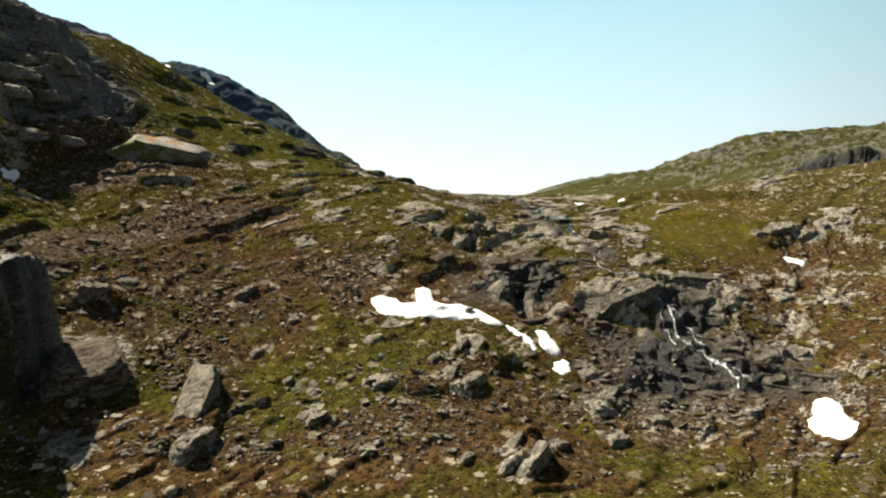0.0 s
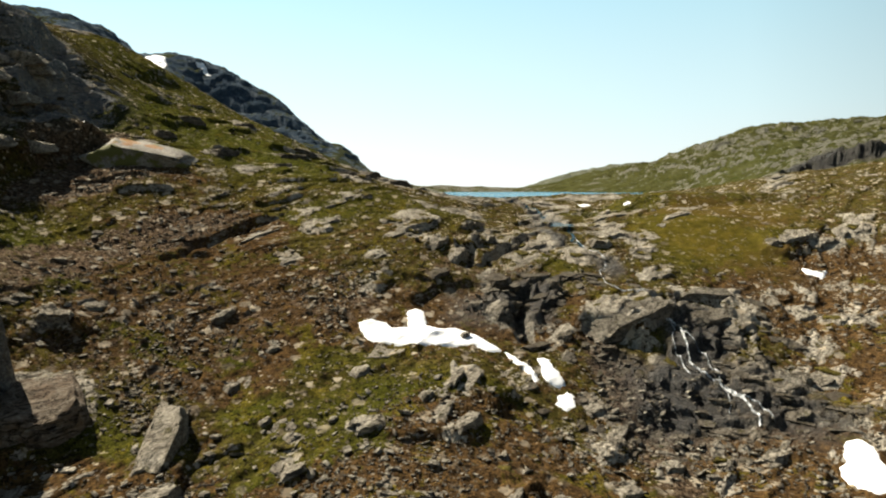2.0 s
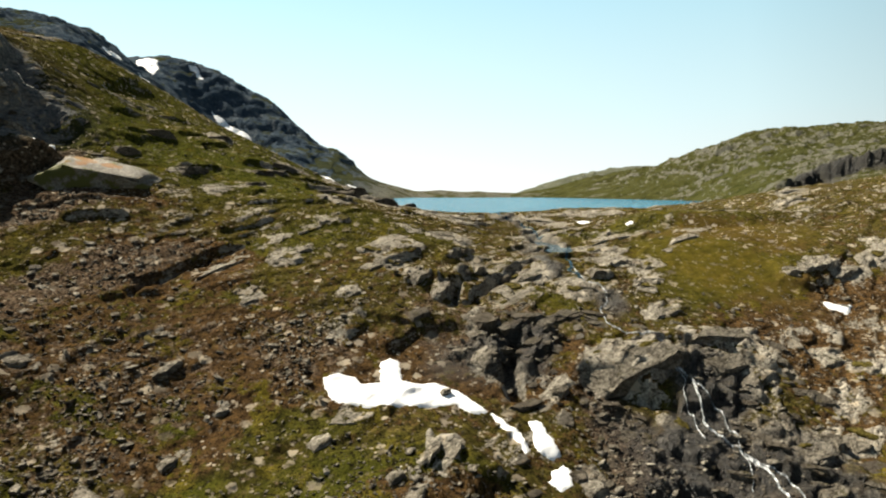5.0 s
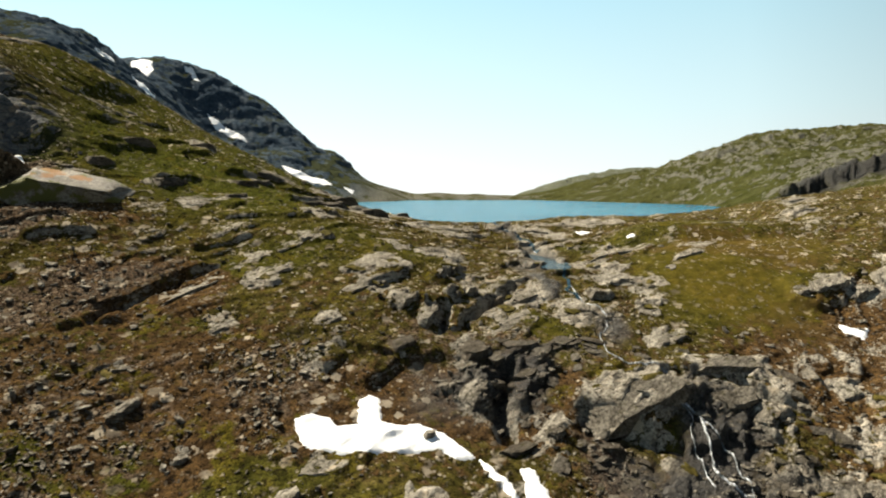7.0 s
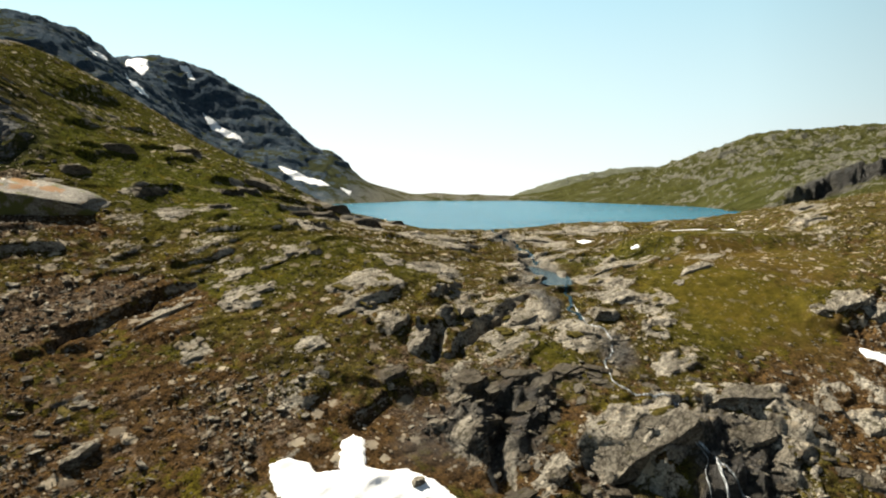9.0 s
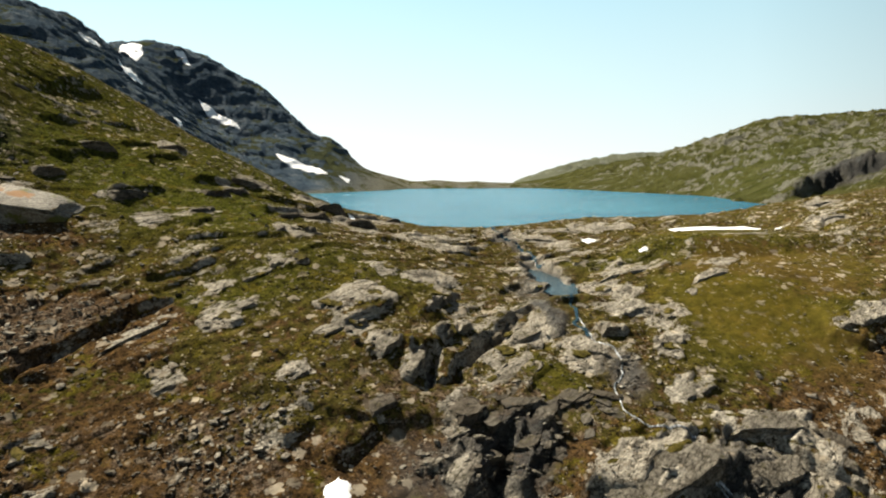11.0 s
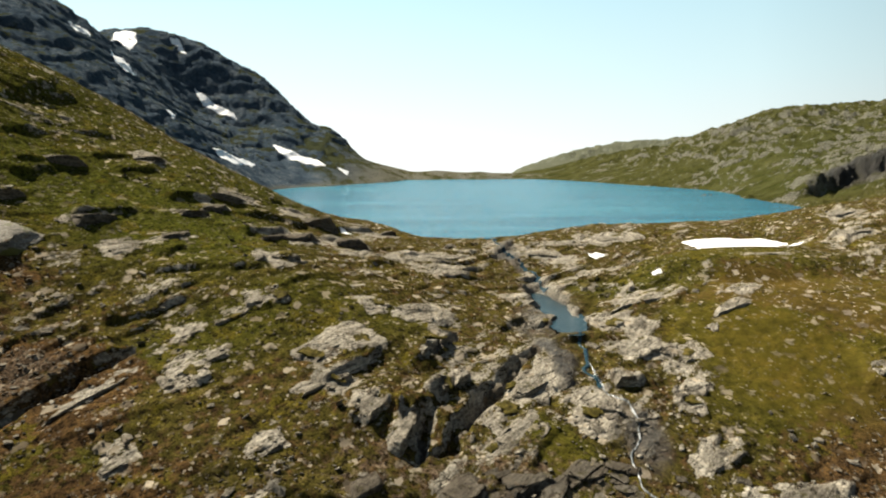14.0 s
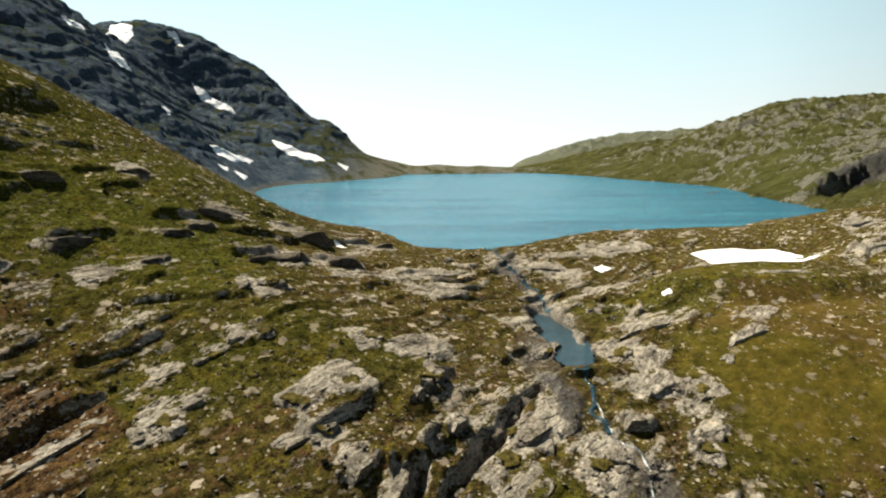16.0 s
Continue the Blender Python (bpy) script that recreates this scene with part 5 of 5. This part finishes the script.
snow_field([(-108.7, 210.4), (-111.8, 224.8), (-106.7, 217.9), (-107.4, 211.9)])
snow_field([(-119.5, 173.7), (-118.4, 178.5), (-117.2, 177.8), (-113.0, 165.7)])
far_snow([(-332.2, 977.5), (-312.2, 974.4), (-277.5, 971.0), (-270.4, 960.2), (-299.8, 955.8), (-317.6, 957.8)])
far_snow([(-202.5, 887.1), (-174.2, 881.5), (-146.9, 880.3), (-131.6, 864.6), (-140.6, 857.6), (-162.2, 857.5), (-189.3, 863.1)])
far_snow([(-119.3, 873.3), (-106.1, 880.1), (-107.1, 863.3)])
far_snow([(-210.4, 700.0), (-203.5, 717.5), (-190.9, 769.3), (-186.1, 740.9), (-194.7, 692.8)])
far_snow([(-391.3, 1039.7), (-380.5, 1054.0), (-361.6, 1032.4), (-367.7, 1028.8), (-381.4, 1038.5)])
far_snow([(-349.6, 790.0), (-353.5, 812.7), (-350.5, 831.0), (-317.2, 775.5), (-309.0, 741.1), (-319.6, 739.5)])
far_snow([(-250.7, 691.2), (-245.4, 699.7), (-241.7, 685.9)])
far_snow([(-185.5, 642.8), (-183.7, 666.3), (-176.5, 644.0)])
far_snow([(-180.2, 672.0), (-172.1, 686.6), (-168.0, 660.2)])
far_snow([(-369.3, 748.5), (-372.4, 790.0), (-361.6, 775.5), (-356.1, 740.1)])
far_snow([(-397.0, 880.0), (-405.0, 912.0), (-462.0, 1022.0), (-451.6, 1029.9), (-424.6, 1012.6), (-411.4, 985.0), (-401.4, 931.4)])

# ---------------------------------------------------------------- stream and falls
def ribbon(name, path, width, mat, label, category, lift=0.12, seed=0, wobble=0.5):
    """Water running over the ground along a plan path."""
    pts = np.array(path, float)
    seg = np.r_[0, np.cumsum(np.hypot(*np.diff(pts, axis=0).T))]
    s = np.arange(0, seg[-1], 0.35)
    x, y = np.interp(s, seg, pts[:, 0]), np.interp(s, seg, pts[:, 1])
    k = np.ones(7) / 7
    x, y = np.convolve(np.pad(x, 3, "edge"), k, "valid"), np.convolve(np.pad(y, 3, "edge"), k, "valid")
    x, y = x + wobble * vnoise(s, s * 0, 3.0, 5 + seed), y + 0.3 * wobble * vnoise(s, s * 0, 2.2, 9 + seed)
    tx, ty = np.gradient(x), np.gradient(y)
    n = np.hypot(tx, ty) + 1e-9
    half = 0.5 * width * (1 + 0.5 * vnoise(s, s * 0, 2.6, 13 + seed))
    rows = []
    for o in (-1, -0.5, 0, 0.5, 1):
        px, py = x - ty / n * half * o, y + tx / n * half * o
        rows.append(np.stack([px, py, on_ground(px, py) + lift * (1.4 - abs(o)) + 0.08 * vnoise(px, py, 0.8, 17)], -1))
    g = np.stack(rows, 1)
    me = shade_smooth(grid_mesh(name, g[..., 0], g[..., 1], g[..., 2]))
    me.materials.append(mat)
    return tagged(new(name, me), label, category, "running water")


ribbon("stream", [(30.0, 329), (31.5, 320), (33.0, 312.8), (35.6, 298.5), (38.2, 281.1), (40.3, 268.9), (42.5, 258)], 1.2, POOL, "narrow dark stream running out of the lake", "stream", 0.12, 0, 1.2)
px_, py_ = np.meshgrid(np.arange(30, 56, 0.6), np.arange(216, 270, 0.6))
pool_me = shade_smooth(grid_mesh("pool", px_, py_, px_ * 0 - 7.9, (np.hypot((px_ - 41.5) / 6.0, (py_ - 242) / 27) < 1)[:-1, :-1]))
pool_me.materials.append(POOL)
tagged(new("pool", pool_me), "small clear blue pool between smooth slabs", "pool", "running water")
ribbon("stream", [(43, 222), (43.1, 218.5), (42.3, 209.5), (41.5, 203.6), (43.1, 195.3)], 0.8, POOL, "dark stream running down between the slabs", "stream", 0.2, 1, 1.2)
ribbon("cascade", [(42.5, 206), (43.1, 201.8), (43.1, 195.3), (47.4, 190.8), (46.5, 182.4), (43.2, 178.2), (42.9, 171.0), (45.8, 167.5), (54.3, 165.5)], 0.42, FOAM, "thin white cascade between dark rocks", "waterfall", 0.2, 2)
falls = tagged(new("waterfall"), "white waterfall spilling in strands over broken dark rock", "waterfall", "running water")
falls.location = (58.0, 134.0, float(on_ground(58.0, 134.0)))
for path, wide, seed, wob in (
        ([(52.7, 159.5), (53.9, 158.2), (55.2, 156.3), (56.0, 154.3), (55.6, 149.0), (54.9, 143.8), (55.6, 140.5), (57.6, 139.5), (59.5, 138.6), (60.2, 136.7), (61.8, 133.0), (61.2, 128.0), (60.0, 123.4)], 0.7, 3, 0.7),
        ([(52.3, 157.7), (54.7, 155.6), (53.4, 149.0), (52.7, 143.3), (53.1, 138.8)], 0.24, 4, 0.6),
        ([(57.6, 139.5), (58.8, 138.5), (59.5, 136.8), (57.6, 131.5), (56.2, 127.2)], 0.24, 5, 0.5),
        ([(60.2, 136.7), (63.0, 133.7), (64.4, 130.6), (63.4, 127.0), (62.2, 123.6)], 0.24, 6, 0.5),
        ([(56.0, 154.3), (57.6, 151.2), (59.4, 148.4), (59.7, 141.1), (59.5, 138.6)], 0.26, 7, 0.6)):
    strand = ribbon("water_strand", path, 0.7 * wide, FOAM, "", "", 0.35, seed, wob)
    strand.parent = falls
    strand.matrix_parent_inverse = Matrix.Translation(-falls.location)
    del strand["group"]

# ---------------------------------------------------------------- scattered boulders and stones
def scatter(count, seed, spread):
    """Plan points, denser on scree and by the falls, thin on the turf."""
    rng = np.random.RandomState(seed)
    out = []
    while len(out) < count:
        y = 92 + 240 * rng.rand(40000) ** 1.25
        x = (rng.rand(40000) * 2 - 1) * np.minimum(0.78 * (y + 5), 185)
        near = np.clip(150 / y, 0.35, 1.4) ** spread
        cov = {k: on_ground(x, y, COVER[k]) for k in ("scree", "slabs", "wet_shade", "lush", "heath")}
        clump = 0.5 + 0.5 * np.clip(1.6 * fbm(x, y, 14, 3, 88), -1, 1)
        dens = near * clump * (0.30 + 0.9 * cov["scree"] + 0.55 * cov["wet_shade"] + 0.12 * cov["slabs"] + 0.22 * cov["heath"] - 0.08 * cov["lush"])
        dens *= 1 - 0.75 * on_ground(x, y, COVER["sward"])
        dens *= (on_ground(x, y, GB) > 0.4) | (y < 318)
        dens *= ~((np.abs(x + 2) < 16) & (np.abs(y - 146) < 7)) & ~((np.abs(x - 69) < 5) & (np.abs(y - 108) < 9)) & ~((np.abs(x - 24) < 4) & (np.abs(y - 132) < 8))
        dens *= ~((np.abs(x - 42) < 8) & (y > 217) & (y < 268))
        keep = rng.rand(40000) < dens
        out.extend(zip(x[keep], y[keep]))
    return np.array(out[:count])


def stones(name, count, seed, sub, small, large, mat, label):
    """Many stones joined in one mesh."""
    rng = np.random.RandomState(seed + 7)
    shapes = [rock_shape(seed * 10 + k, sub, k % 3 == 0, 6)[0] for k in range(9)]
    f = BALLS[sub][1]
    at = scatter(count, seed, 1.0)
    z = on_ground(at[:, 0], at[:, 1])
    size = small * (large / small) ** (rng.rand(count) ** 2.2)
    vs, fs = [], []
    nv = len(shapes[0])
    for k in range(count):
        a, t = rng.uniform(0, 6.28), rng.normal(0, 0.25, 2)
        c, s = math.cos(a), math.sin(a)
        v = shapes[k % 9] * (size[k] * rng.uniform(0.9, 2.0), size[k], size[k] * rng.uniform(0.10, 0.25))
        v = np.stack([c * v[:, 0] - s * v[:, 1], s * v[:, 0] + c * v[:, 1], v[:, 2] + v[:, 0] * t[0] + v[:, 1] * t[1]], -1)
        vs.append(v + (at[k, 0], at[k, 1], z[k] + 0.12 * size[k]))
        fs.append(f + k * nv)
    me = raw_mesh(name, np.concatenate(vs), np.concatenate(fs))
    me.materials.append(mat)
    return tagged(new(name, me), label, "stones", kind="stuff")


stones("stones", 21000, 3, 1, 0.2, 0.66, STONE, "loose angular grey stones on the slope")
stones("rubble", 2000, 5, 2, 0.6, 1.5, STONE, "larger angular scree blocks on the slope")

ROUNDS = [rock_mesh("boulder", 400 + k, 3, k % 3 == 0, STONE) for k in range(10)]
rng = np.random.RandomState(12)
for k, (x, y) in enumerate(scatter(110, 9, 0.6)):
    size = 1.2 * 1.9 ** rng.rand()
    set_rock(ROUNDS[k % 10], "boulder", float(x), float(y), size * rng.uniform(0.9, 1.6), size, size * rng.uniform(0.4, 0.75), rng.uniform(0, 360), 0.4,
             "loose grey boulder lying on the mountain slope", "scattered boulders")

# broken blocks at the foot of the falls
rng = np.random.RandomState(31)
DARKS = [rock_mesh("boulder", 500 + k, 3, k % 2 == 0, WET_ROCK) for k in range(8)]
for k in range(150):
    x, y = rng.uniform(18, 82), rng.uniform(114, 176)
    if abs(x - (56 if y > 140 else 60.5)) < 3.2 or math.hypot((x - 24) / 4, (y - 132) / 8) < 1 or math.hypot(x - 69, y - 108) < 10 or math.hypot((x - 47) / 14, (y - 158) / 9) < 1 or math.hypot((x - 68) / 11, (y - 167) / 8) < 1:
        continue
    size = 1.3 * 2.6 ** (rng.rand() ** 1.6)
    set_rock(DARKS[k % 8], "boulder", x, y, size * rng.uniform(1.4, 2.7), size, size * rng.uniform(0.3, 0.5), rng.normal(-24 if x > 38 else 48, 16), 0.6,
             "dark wet angular block below the waterfall", "blocks below the falls", rng.uniform(-15, 15))
